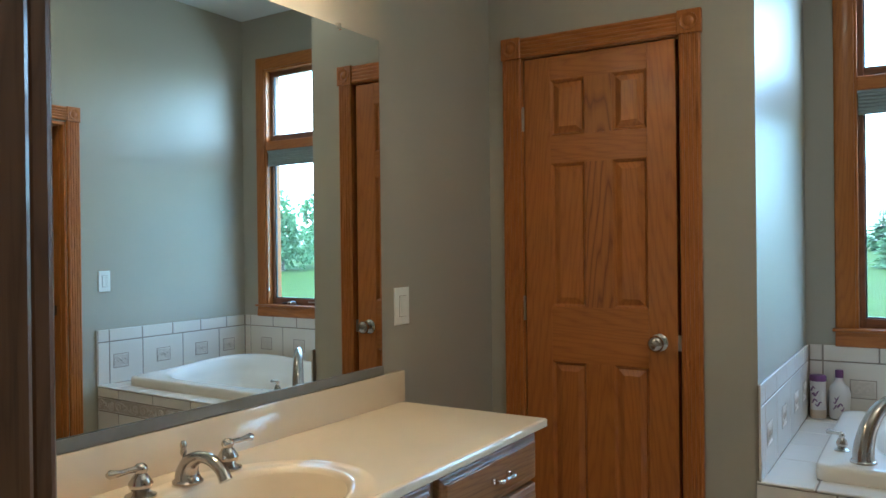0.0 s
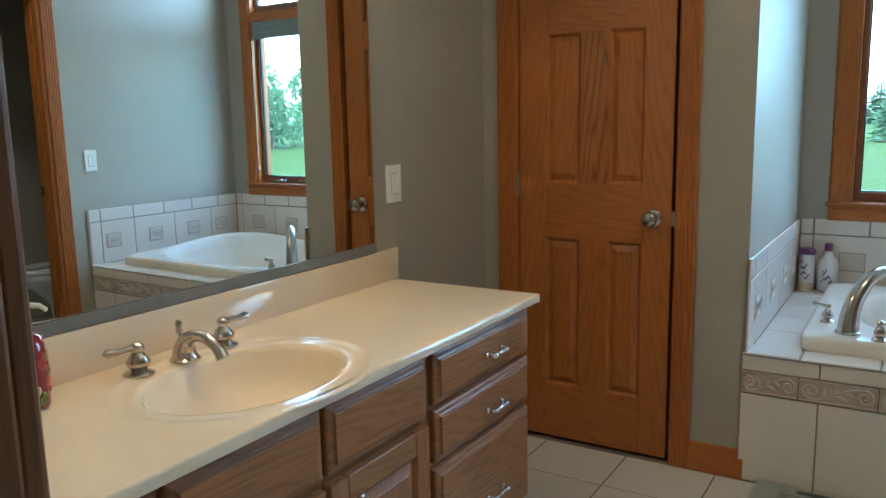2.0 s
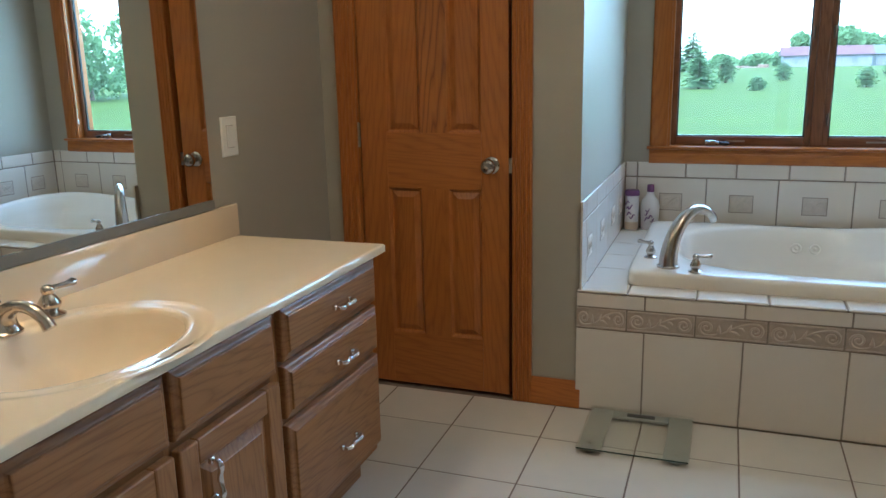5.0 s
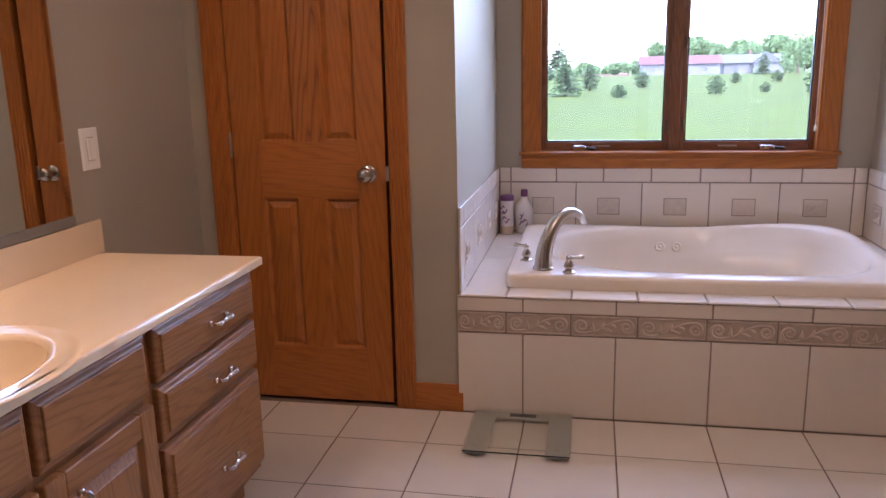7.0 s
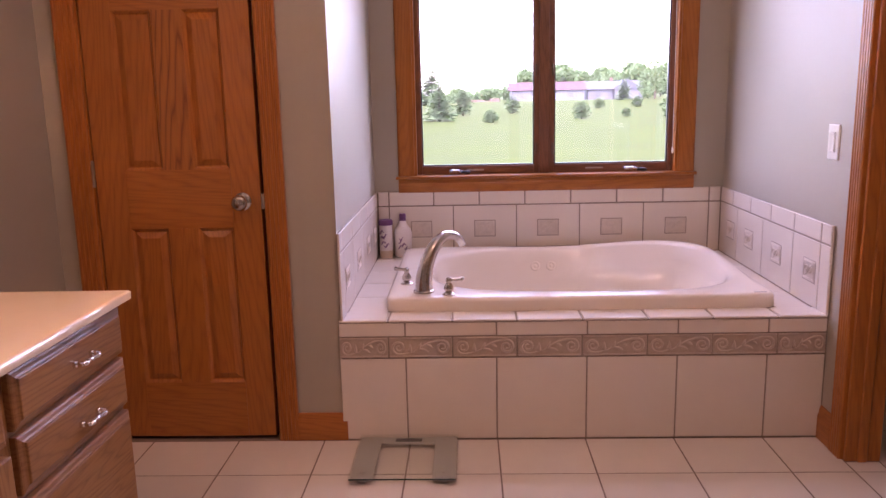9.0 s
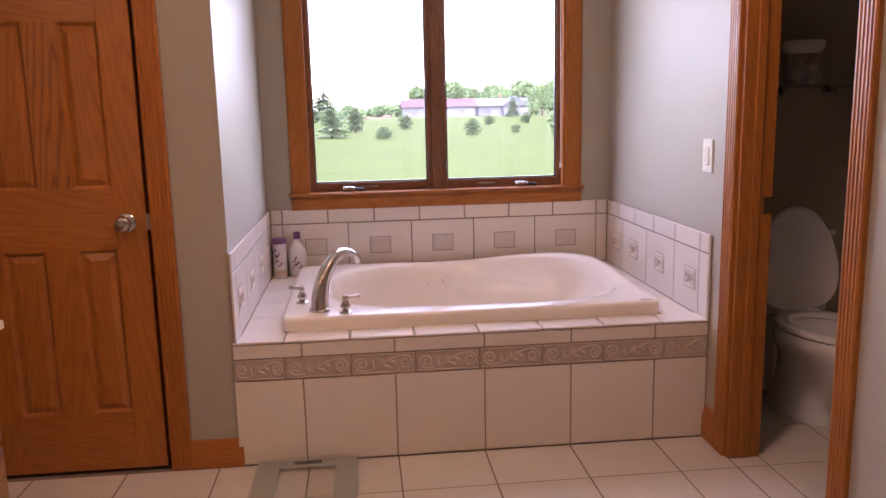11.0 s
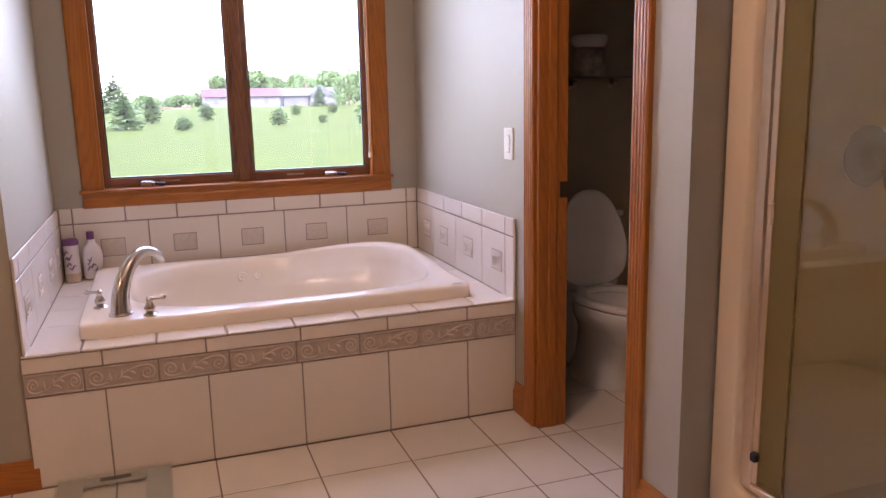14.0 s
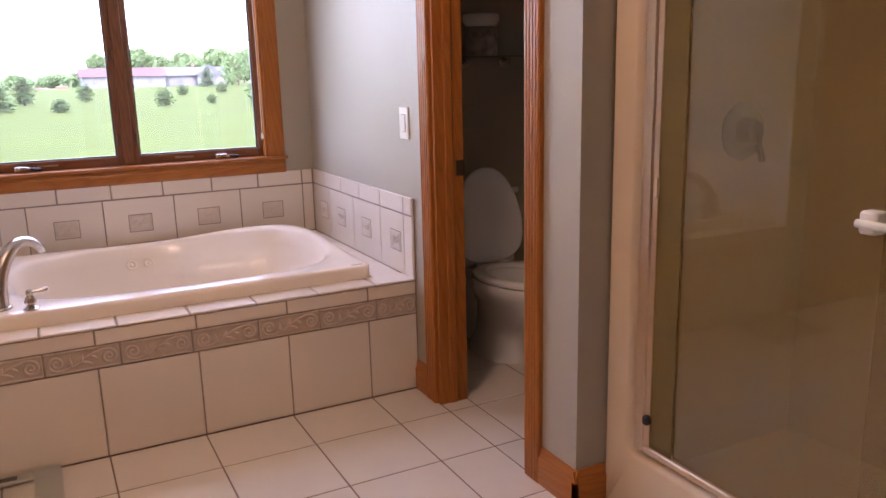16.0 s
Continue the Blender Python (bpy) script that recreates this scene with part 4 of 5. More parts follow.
# ---- soap bottle ----
soap = thing("soap_dispenser", (-1.40, 0.80, CT), "red floral print soap pump bottle", "soap bottle")
bm = bmesh.new()
lathe(bm, [(0.028, 0.0), (0.034, 0.004), (0.035, 0.060), (0.033, 0.105), (0.026, 0.122), (0.013, 0.128)], (-1.40, 0.80, CT + 0.002), 26)
part("body", bm, "soap_dark", soap, smooth=50)
rnd = random.Random(5)
for k in range(22):
    a, zz, r = rnd.uniform(-1.6, 1.4), rnd.uniform(0.015, 0.10), rnd.uniform(0.007, 0.014)
    bm = bmesh.new()
    lathe(bm, [(r, -0.001), (r * 0.8, 0.0015), (r * 0.2, 0.002)], (-1.40 + 0.0345 * math.cos(a), 0.80 + 0.0345 * math.sin(a), CT + zz), 9,
          Matrix.Rotation(a, 3, "Z") @ Matrix.Rotation(radians(90), 3, "Y"))
    part("print", bm, ("soap_red", "soap_cream", "soap_green")[k % 3], soap, "red, green and cream fruit print")
bm = bmesh.new()
lathe(bm, [(0.015, 0.128), (0.015, 0.142), (0.008, 0.146), (0.005, 0.150), (0.005, 0.170), (0.011, 0.173), (0.011, 0.181), (0.003, 0.183)], (-1.40, 0.80, CT), 18)
tube(bm, [(-1.40, 0.80, CT + 0.177), (-1.365, 0.815, CT + 0.177), (-1.355, 0.82, CT + 0.170)], [0.006, 0.0045, 0.004], 8)
part("pump", bm, "plastic_white", soap, smooth=40)
soap.location = (-1.405, 0.787, CT)
soap.scale = (1.10, 1.10, 1.13)

# ---- mirror ----
mir = thing("wall_mirror", (X_MIRROR, 1.15, 0.905), "large frameless wall mirror on clips", "mirror")
bm = bmesh.new()
bow = []
for i in range(41):
    my = 0.30 + (2.008 - 0.30) * i / 40
    mx_ = X_MIRROR + 0.016 - (my - 1.58) ** 2 / 126.0
    bow.append([bm.verts.new(q) for q in ((mx_, my, 0.905), (mx_, my, 1.966), (mx_ - 0.0055, my, 1.966), (mx_ - 0.0055, my, 0.905))])
for p, q in zip(bow, bow[1:]):
    for i in range(4):
        bm.faces.new((p[i], p[(i + 1) % 4], q[(i + 1) % 4], q[i]))
bm.faces.new(bow[0])
bm.faces.new(bow[-1])
part("glass", bm, "mirror", mir, "slightly bowed silvered mirror glass", 30)
part("edge", boxes((X_MIRROR + 0.001, X_MIRROR + 0.0145, 2.0082, 2.0095, 0.905, 1.967)), "mirror_edge", mir)
part("channel", box(X_MIRROR + 0.0005, X_MIRROR + 0.0205, 0.30, 2.008, 0.886, 0.9045), "channel", mir, "satin grey bottom channel")
part("channel_lip", box(X_MIRROR + 0.0175, X_MIRROR + 0.0205, 0.30, 2.008, 0.9045, 0.914), "channel", mir)
for cy in (0.62, 1.81):
    part("clip", box(X_MIRROR + 0.001, X_MIRROR + 0.019, cy - 0.006, cy + 0.006, 1.955, 1.977, bevel=0.002), "chrome", mir)

# ---- vanity light above the mirror ----
bar = thing("vanity_light", (X_MIRROR, 1.13, 2.25), "vanity light bar with frosted bulbs", "wall lamp")
part("backplate", box(X_MIRROR, X_MIRROR + 0.03, 0.78, 1.74, 2.27, 2.35, bevel=0.008), "nickel", bar)
for vy in VANITY_BULBS:
    bm = bmesh.new()
    tube(bm, smooth_path([(X_MIRROR + 0.03, vy, 2.31), (X_MIRROR + 0.10, vy, 2.33), (-1.36, vy, 2.30)], 5), 0.008, 8)
    part("arm", bm, "nickel", bar, smooth=40)
    bm = bmesh.new()
    lathe(bm, [(0.02, 0.075), (0.025, 0.07), (0.045, 0.02), (0.055, -0.04), (0.053, -0.04), (0.043, 0.02), (0.022, 0.068)], (-1.36, vy, 2.22), 18)
    part("lamp_shade", bm, "frosted", bar, "frosted glass shade", 40)


# ---- ceiling light ----
cl = thing("ceiling_light", (0.45, 1.75, TOP), "round flush ceiling light with frosted dish", "ceiling lamp")
part("base", lathe(bmesh.new(), [(0.06, -0.03), (0.10, -0.022), (0.12, 0.0)], (0.45, 1.75, TOP), 28), "nickel", cl, smooth=40)
part("dish", lathe(bmesh.new(), [(0.19, -0.055), (0.188, -0.06), (0.16, -0.085), (0.10, -0.098), (0.01, -0.1), (0.01, -0.097), (0.10, -0.094), (0.158, -0.082)], (0.45, 1.75, TOP), 32), "glow", cl, "lit frosted glass dish", 50).visible_shadow = False


# ---- switches ----
def switch(at, normal, label):
    """A paddle switch in its plate."""
    x, y, z = at
    o = thing("light_switch", at, label, "light switch")
    s = 1 if normal == "+x" else -1
    w, h = 0.0415, 0.063
    place = lambda u, v, d: Vector((x + s * d, y + u, z + v))
    part("plate", rings_panel(bmesh.new(), -w, w, -h, h, [(0, 0.0), (0, 0.003), (0.002, 0.0055), (0.004, 0.006)], place), "plastic_white", o)
    part("paddle", rings_panel(bmesh.new(), -0.017, 0.017, -0.034, 0.034, [(0, 0.005), (0, 0.0075), (0.002, 0.010), (0.012, 0.0085)], place), "plastic_white", o)
    # brown rim round the paddle, the shade of its gap given as colour
    part("gap", rings_panel(bmesh.new(), -0.0185, 0.0185, -0.0355, 0.0355, [(0, 0.004), (0, 0.0064)], place), "grout", o)
    for v in (-0.048, 0.048):
        bm = lathe(bmesh.new(), [(0.003, 0), (0.003, 0.0005), (0.001, 0.001)], (x + s * 0.006, y, z + v), 8, Matrix.Rotation(radians(90 * s), 3, "Y"))
        part("screw", bm, "plastic_white", o)
    return o


switch((X_MIRROR + 0.0005, 2.137, 1.098), "+x", "white paddle light switch beside the mirror")
switch((X_EAST - 0.0005, 2.868, 1.107), "-x", "white paddle light switch above the tub tile")

# ======== bathroom scale ========
sc = thing("bathroom_scale", (-0.245, 2.635, 0), "glass bathroom scale with silver side pads", "scale")
gx0, gx1, gy0, gy1 = -0.427, -0.054, 2.444, 2.798
part("glass_plate", box(gx0, gx1, gy0, gy1, 0.020, 0.028, bevel=0.002), "scale_glass", sc, "clear glass plate")
for a, b in ((gx0 + 0.004, gx0 + 0.085), (gx1 - 0.085, gx1 - 0.004)):
    part("side_pad", box(a, b, gy0 + 0.006, gy1 - 0.006, 0.0162, 0.0196, bevel=0.001), "grey_pad", sc, "silver grey side strip")
    for cy in (gy0 + 0.045, gy1 - 0.045):
        part("foot", lathe(bmesh.new(), [(0.022, 0.0), (0.026, 0.004), (0.026, 0.016)], ((a + b) / 2, cy, 0.0), 16), "grey_pad", sc, smooth=40)
        part("stud", lathe(bmesh.new(), [(0.008, 0.0282), (0.007, 0.0300), (0.002, 0.0305)], ((a + b) / 2, cy, 0), 14), "steel", sc, smooth=40)
part("front_edge", box(gx0 + 0.003, gx1 - 0.003, gy0 - 0.0006, gy0 + 0.0004, 0.0215, 0.0265), "glass_edge", sc, "green glass edge")
part("display_housing", box(gx0 + 0.086, gx1 - 0.086, gy1 - 0.062, gy1 - 0.010, 0.010, 0.0196, bevel=0.002), "grey_pad", sc)
part("display", box(-0.29, -0.19, gy1 - 0.050, gy1 - 0.022, 0.0197, 0.0202), "plastic_black", sc, "dark blank display")

# ======== toilet room ========
wcx = 1.845
toi = thing("toilet", (wcx, 3.0, 0), "white two-piece toilet with raised lid", "toilet")


def oval(bm, cy, rx, ryf, ryb, z, n=40):
    ring = []
    for i in range(n):
        t = 2 * math.pi * i / n
        ring.append(bm.verts.new((wcx + rx * math.cos(t), cy + (ryb if math.sin(t) > 0 else ryf) * math.sin(t), z)))
    return ring


def skin(bm, rings, close_a=True, close_b=True):
    for a, b in zip(rings, rings[1:]):
        n = len(a)
        for i in range(n):
            bm.faces.new((a[i], a[(i + 1) % n], b[(i + 1) % n], b[i]))
    if close_a:
        bm.faces.new(rings[0])
    if close_b:
        bm.faces.new(rings[-1])
    return bm


bm = bmesh.new()
skin(bm, [oval(bm, *r) for r in ((3.02, 0.125, 0.20, 0.20, 0.0), (3.02, 0.125, 0.20, 0.20, 0.02), (3.02, 0.112, 0.190, 0.19, 0.045), (3.01, 0.098, 0.178, 0.18, 0.10), (2.99, 0.092, 0.172, 0.18, 0.17), (2.96, 0.104, 0.195, 0.19, 0.23), (2.93, 0.138, 0.238, 0.21, 0.29),
                                  (2.90, 0.175, 0.285, 0.22, 0.34), (2.89, 0.182, 0.29, 0.22, 0.385), (2.89, 0.180, 0.288, 0.218, 0.395), (2.88, 0.135, 0.235, 0.16, 0.396), (2.88, 0.125, 0.22, 0.15, 0.36), (2.90, 0.08, 0.13, 0.11, 0.24), (2.90, 0.03, 0.04, 0.04, 0.21))])
part("bowl", bm, "china", toi, smooth=50)
part("pedestal", boxes((wcx - 0.085, wcx + 0.085, 3.08, 3.30, 0.0, 0.37), bevel=0.03), "china", toi)
bm = bmesh.new()
skin(bm, [oval(bm, *r) for r in ((2.885, 0.128, 0.222, 0.15, 0.400), (2.885, 0.180, 0.288, 0.19, 0.400), (2.885, 0.186, 0.295, 0.195, 0.408), (2.885, 0.184, 0.292, 0.193, 0.419), (2.885, 0.170, 0.275, 0.182, 0.424), (2.885, 0.132, 0.228, 0.155, 0.420), (2.885, 0.128, 0.222, 0.15, 0.400))], False, False)
part("seat", bm, "seat", toi, "white seat ring", 50)


def upright(bm, tilt):
    """The lid, standing against the tank."""
    n = 44
    def loop(k, d):
        out = []
        for i in range(n):
            t = 2 * math.pi * i / n
            h = 0.195 + (0.262 if math.sin(t) > 0 else 0.185) * k * math.copysign(abs(math.sin(t)) ** (1 if math.sin(t) > 0 else 0.6), math.sin(t))
            out.append(bm.verts.new((wcx + 0.006 + 0.188 * k * (1 - 0.16 * max(0, math.sin(t))) * math.copysign(abs(math.cos(t)) ** 0.86, math.cos(t)), 3.085 + d + h * tilt, 0.405 + h)))
        return out
    return skin(bm, [loop(0.90, 0), loop(0.97, -0.001), loop(1.0, 0.005), loop(1.0, 0.014), loop(0.96, 0.019)])


part("lid", upright(bmesh.new(), 0.12), "seat", toi, "raised white lid", 50)
for s in (-1, 1):
    part("hinge", box(wcx + s * 0.07 - 0.02, wcx + s * 0.07 + 0.02, 3.065, 3.10, 0.398, 0.425, bevel=0.006), "seat", toi)
part("tank", box(wcx - 0.205, wcx + 0.205, 3.185, 3.345, 0.37, 0.72, bevel=0.025, seg=3), "china", toi, smooth=40)
part("tank_lid", box(wcx - 0.215, wcx + 0.215, 3.175, 3.352, 0.72, 0.752, bevel=0.010, seg=2), "china", toi, smooth=40)
part("flush_lever", boxes((wcx - 0.19, wcx - 0.11, 3.165, 3.175, 0.655, 0.668), (wcx - 0.19, wcx - 0.172, 3.165, 3.186, 0.652, 0.671), bevel=0.003), "chrome", toi)

shelf = thing("glass_shelf", (2.02, 3.28, 1.37), "clear glass wall shelf on metal posts", "shelf")
part("glass_board", box(1.80, 2.24, 3.24, 3.355, 1.366, 1.373, bevel=0.001), "shelf_glass", shelf)
for px in (1.86, 2.085):
    bm = lathe(bmesh.new(), [(0.024, 0), (0.024, 0.006), (0.012, 0.010), (0.011, 0.05), (0.014, 0.056), (0.004, 0.058)], (px, 3.36, 1.345), 18, Matrix.Rotation(radians(90), 3, "X"))
    part("post", bm, "nickel", shelf, smooth=40)
jar = thing("candle_jar", (1.918, 3.29, 1.373), "patterned glass jar with white lid on the shelf", "jar")
JP = mottled("pebbled_ceramic", (0.36, 0.32, 0.28), 0.5, 22, 0.5, 40, 0.6)
part("jar_body", lathe(bmesh.new(), [(0.068, 0), (0.074, 0.006), (0.078, 0.07), (0.074, 0.125), (0.066, 0.133)], (1.918, 3.28, 1.3735), 28), JP, jar, "stone-patterned body", 50)
part("jar_lid", lathe(bmesh.new(), [(0.066, 0.130), (0.078, 0.140), (0.088, 0.160), (0.089, 0.180), (0.084, 0.188), (0.03, 0.190)], (1.918, 3.28, 1.3735), 28), "china", jar, "white lid", 50)

# ======== the shower ========
sh = thing("shower_stall", (1.45, 1.0, 0), "bone fiberglass shower stall with bronze glass doors", "shower")


def round_rect(y0, y1, z0, z1, r, n=8):
    pts = []
    for cy, cz, a0 in ((y1 - r, z1 - r, 0), (y0 + r, z1 - r, 90), (y0 + r, z0 + r, 180), (y1 - r, z0 + r, 270)):
        for i in range(n + 1):
            a = radians(a0 + 90 * i / n)
            pts.append((cy + r * math.cos(a), cz + r * math.sin(a)))
    return pts


bm = bmesh.new()
loops = []
for yo, yi, zo, zi, r, x in ((0.24, 1.718, 0.0, 2.118, 0.004, 1.47), (0.24, 1.718, 0.0, 2.118, 0.004, 1.428), (0.245, 1.713, 0.004, 2.113, 0.006, 1.424), (0.315, 1.640, 0.195, 2.03, 0.055, 1.424), (0.325, 1.630, 0.205, 2.02, 0.05, 1.430),
                            (0.340, 1.612, 0.222, 2.005, 0.045, 1.462), (0.342, 1.610, 0.224, 2.003, 0.045, 1.48)):
    loops.append([bm.verts.new((x, y, z)) for y, z in round_rect(yo, yi, zo, zi, r)])
skin(bm, loops, False, False)
part("front_flange", bm, "bone", sh, "bone fiberglass flange and threshold", 35)
liner = bmesh.new()
for r in ((1.48, 2.20, 1.655, 1.70, 0.05, 2.2), (1.48, 2.20, 0.26, 0.305, 0.05, 2.2), (2.16, 2.20, 0.305, 1.655, 0.05, 2.2), (1.48, 2.16, 0.305, 1.655, 0.05, 0.09), (1.462, 1.50, 0.305, 1.655, 0.0, 0.20)):
    add_box(liner, *r)
part("liner", liner, "bone_in", sh, "moulded shower walls")
fr = bmesh.new()
for r in ((1.432, 1.462, 1.567, 1.607, 0.226, 1.99), (1.432, 1.462, 0.345, 0.385, 0.226, 1.99), (1.432, 1.466, 0.385, 1.567, 0.226, 0.248), (1.430, 1.468, 0.385, 1.567, 1.945, 1.99)):
    add_box(fr, *r, bevel=0.004)
part("door_frame", fr, "gold_frame", sh, "champagne metal frame")
pane_bm = box(-0.0025, 0.0025, -0.30, 0.30, 0.248, 1.945)
bmesh.ops.rotate(pane_bm, verts=pane_bm.verts, cent=(0, 0, 0), matrix=Matrix.Rotation(radians(-1.2), 3, "Z"))
bmesh.ops.translate(pane_bm, verts=pane_bm.verts, vec=(1.4415, 1.16, 0))
g1 = part("glass_panel", pane_bm, "bronze_pane", sh, "bronze tinted sliding panel, slightly skewed in its track")
g2 = part("glass_panel", box(1.452, 1.457, 0.385, 0.93, 0.248, 1.945), "bronze_pane", sh, "bronze tinted sliding panel")
# added strip that imitates the part of the glass where no reflection falls
part("side_seal", box(1.4385, 1.4415, 1.4605, 1.548, 0.250, 1.944), "bronze_unreflecting", sh, "added bronze glass strip without reflection beside the sliding panel")
part("panel_edge", box(1.438, 1.447, 1.547, 1.567, 0.25, 1.944), "gold_frame", g1)
tb = bmesh.new()
for by in (0.935, 0.62):
    add_box(tb, 1.402, 1.440, by - 0.019, by + 0.019, 0.974, 1.020, bevel=0.005)
tube(tb, [(1.400, 0.955, 0.995), (1.395, 0.78, 0.995), (1.400, 0.60, 0.995)], 0.0085, 12)
part("towel_bar", tb, "plastic_white", sh, "white towel bar", 40)
part("roller_guide", box(1.426, 1.438, 1.540, 1.552, 0.965, 1.020, bevel=0.002), "bone", sh)
part("bumper", box(1.420, 1.442, 1.540, 1.562, 0.318, 0.345, bevel=0.005), "plastic_black", sh, "small black bumper")
vx, vz = 1.858, 1.11
valve = bmesh.new()
lathe(valve, [(0.086, 0), (0.086, 0.004), (0.078, 0.010), (0.045, 0.014), (0.040, 0.020), (0.036, 0.045), (0.030, 0.052), (0.010, 0.054)], (vx, 1.655, vz), 32, T90)
vv = part("valve", valve, "dark_nickel", sh, "round dark shower valve", 40)
tube(lv := bmesh.new(), [(vx, 1.612, vz), (vx + 0.02, 1.605, vz - 0.05), (vx + 0.03, 1.603, vz - 0.085)], [0.012, 0.009, 0.010], 12)
part("lever", lv, "dark_nickel", vv, smooth=40)

# ======== outdoors ========


def ground_z(x, y):
    d = math.hypot(x, y)
    rise = -0.92 + 0.0147 * max(d, 8)
    crest = -0.92 + 0.0147 * 96
    if d > 96:
        rise = crest - 0.9 * sstep(96, 150, d)
    return rise + 0.05 * noise.noise((x * 0.06, y * 0.06, 3.1))


bm = bmesh.new()
radii_g = [0.0, 3, 6] + [6 + 2.2 * i for i in range(1, 44)] + [110, 125, 145, 180, 260, 420, 800, 1600, 3000]
SEG = 96
rings_g = []
for r in radii_g[1:]:
    rings_g.append([bm.verts.new((r * math.cos(2 * math.pi * i / SEG), r * math.sin(2 * math.pi * i / SEG), ground_z(r * math.cos(2 * math.pi * i / SEG), r * math.sin(2 * math.pi * i / SEG)))) for i in range(SEG)])
skin(bm, rings_g, True, False)
tagged(part("ground", bm, "grass", smooth=80), "mown green lawn rising gently to a crest", "lawn", kind="structure")


def far(deg, d):
    a = radians(deg + 0.2)
    x, y = d * math.sin(a), d * math.cos(a)
    return x, y, ground_z(x, y)


def conifer(deg, d, h, w, seed, label, taper=0.85):
    x, y, z = far(deg, d)
    rnd = random.Random(seed)
    t = thing("fir_tree", (x, y, z - 0.05), label, "tree", "trees on the lawn")
    part("trunk", lathe(bmesh.new(), [(0.035 * h, 0), (0.022 * h, h * 0.5), (0.004 * h, h * 0.97)], (x, y, z - 0.05), 8), "bark", t)
    bm = bmesh.new()
    n = int(150 + 60 * h)
    for i in range(n):
        u = (i + rnd.random()) / n
        zz = h * (0.06 + 0.93 * u)
        reach = w * (1 - u) ** taper * rnd.uniform(0.65, 1.1) + 0.04
        if taper < 0.5:
            reach = w * math.sin(math.pi * (0.14 + 0.84 * u)) ** 0.6 * rnd.uniform(0.65, 1.1)
        a = i * 2.39996 + rnd.uniform(-0.3, 0.3)
        droop = reach * rnd.uniform(0.05, 0.35)
        root, tip = Vector((0.05 * math.cos(a), 0.05 * math.sin(a), zz)), Vector((reach * math.cos(a), reach * math.sin(a), zz - droop + 0.1 * reach))
        side = Vector((-math.sin(a), math.cos(a), 0)) * reach * 0.30
        for k in range(4):
            f0, f1 = 0.15 + 0.2 * k, 0.42 + 0.2 * k
            c0, c1 = root.lerp(tip, f0), root.lerp(tip, min(1.05, f1))
            s = side * (1.15 - 0.22 * k) * rnd.uniform(0.8, 1.2)
            j = Vector((0, 0, rnd.uniform(-0.06, 0.06) * reach))
            vs = [bm.verts.new(Vector((x, y, z)) + q) for q in (c0, c0 + s * 0.8 + j, c1 + s * 0.3, c1, c1 - s * 0.3, c0 - s * 0.8 - j)]
            bm.faces.new(vs[:4])
            bm.faces.new((vs[0], vs[3], vs[4], vs[5]))
    part("crown", bm, "needles", t)
    return t


def broadleaf(deg, d, h, w, seed, label, name="tree", low=0.25, leaf=1.0):
    x, y, z = far(deg, d)
    rnd = random.Random(seed)
    t = thing(name, (x, y, z - 0.05), label, "tree", "trees on the lawn")
    bm = bmesh.new()
    lathe(bm, [(0.03 * h, 0), (0.02 * h, h * 0.35), (0.006 * h, h * 0.8)], (x, y, z - 0.05), 8)
    for k in range(5):
        a = k * 1.3 + rnd.random()
        tube(bm, [(x, y, z + h * (0.25 + 0.08 * k)), (x + 0.25 * w * math.cos(a), y + 0.25 * w * math.sin(a), z + h * (0.42 + 0.08 * k))], [0.012 * h, 0.004 * h], 6)
    part("trunk", bm, "bark", t)
    bm = bmesh.new()
    lumps = [(rnd.uniform(-0.3, 0.3) * w, rnd.uniform(-0.3, 0.3) * w, h * rnd.uniform(low + 0.15, 0.8), w * rnd.uniform(0.18, 0.34)) for _ in range(9)]
    lumps.append((0, 0, h * 0.8, w * 0.22))
    for i in range(1500):
        lx, ly, lz, lr = lumps[i % len(lumps)]
        v = Vector((rnd.gauss(0, 1), rnd.gauss(0, 1), rnd.gauss(0, 1))).normalized() * lr * rnd.uniform(0.55, 1.05)
        c = Vector((x + lx, y + ly, z + lz)) + v
        n1 = Vector((rnd.gauss(0, 1), rnd.gauss(0, 1), rnd.gauss(0, 1))).normalized()
        u = n1.orthogonal().normalized()
        q = n1.cross(u)
        s = leaf * w * rnd.uniform(0.022, 0.05)
        bm.faces.new([bm.verts.new(c + u * s * ca + q * s * sa * 0.7) for ca, sa in ((1, 0), (0.3, 0.9), (-0.9, 0.5), (-0.8, -0.6), (0.4, -0.9))])
    part("crown", bm, "leaves", t)
    return t


conifer(-2.2, 48, 2.6, 1.2, 1, "blue-green spruce on the lawn", 0.7)
conifer(-2.7, 84, 4.7, 2.2, 2, "tall grey-green spruce behind the smaller one", 0.75)
for k, (dg, dd, hh, ww) in enumerate(((8.0, 48, 1.15, 0.58), (9.2, 66, 0.95, 0.50), (11.1, 50, 0.62, 0.36), (11.8, 68, 1.0, 0.55), (1.5, 45, 0.80, 0.52), (3.1, 59, 1.35, 0.62), (14.2, 48, 1.35, 0.75), (-0.5, 56, 1.95, 0.75), (-7.5, 40, 3.0, 1.1), (-12.0, 52, 3.2, 1.2), (20.0, 55, 1.6, 0.7), (25.0, 46, 2.4, 0.9))):
    conifer(dg, dd, hh, ww * 1.15, 20 + k, "small young evergreen on the lawn", 0.38)
conifer(10.9, 92, 2.6, 1.15, 60, "rounded evergreen before the houses", 0.6)
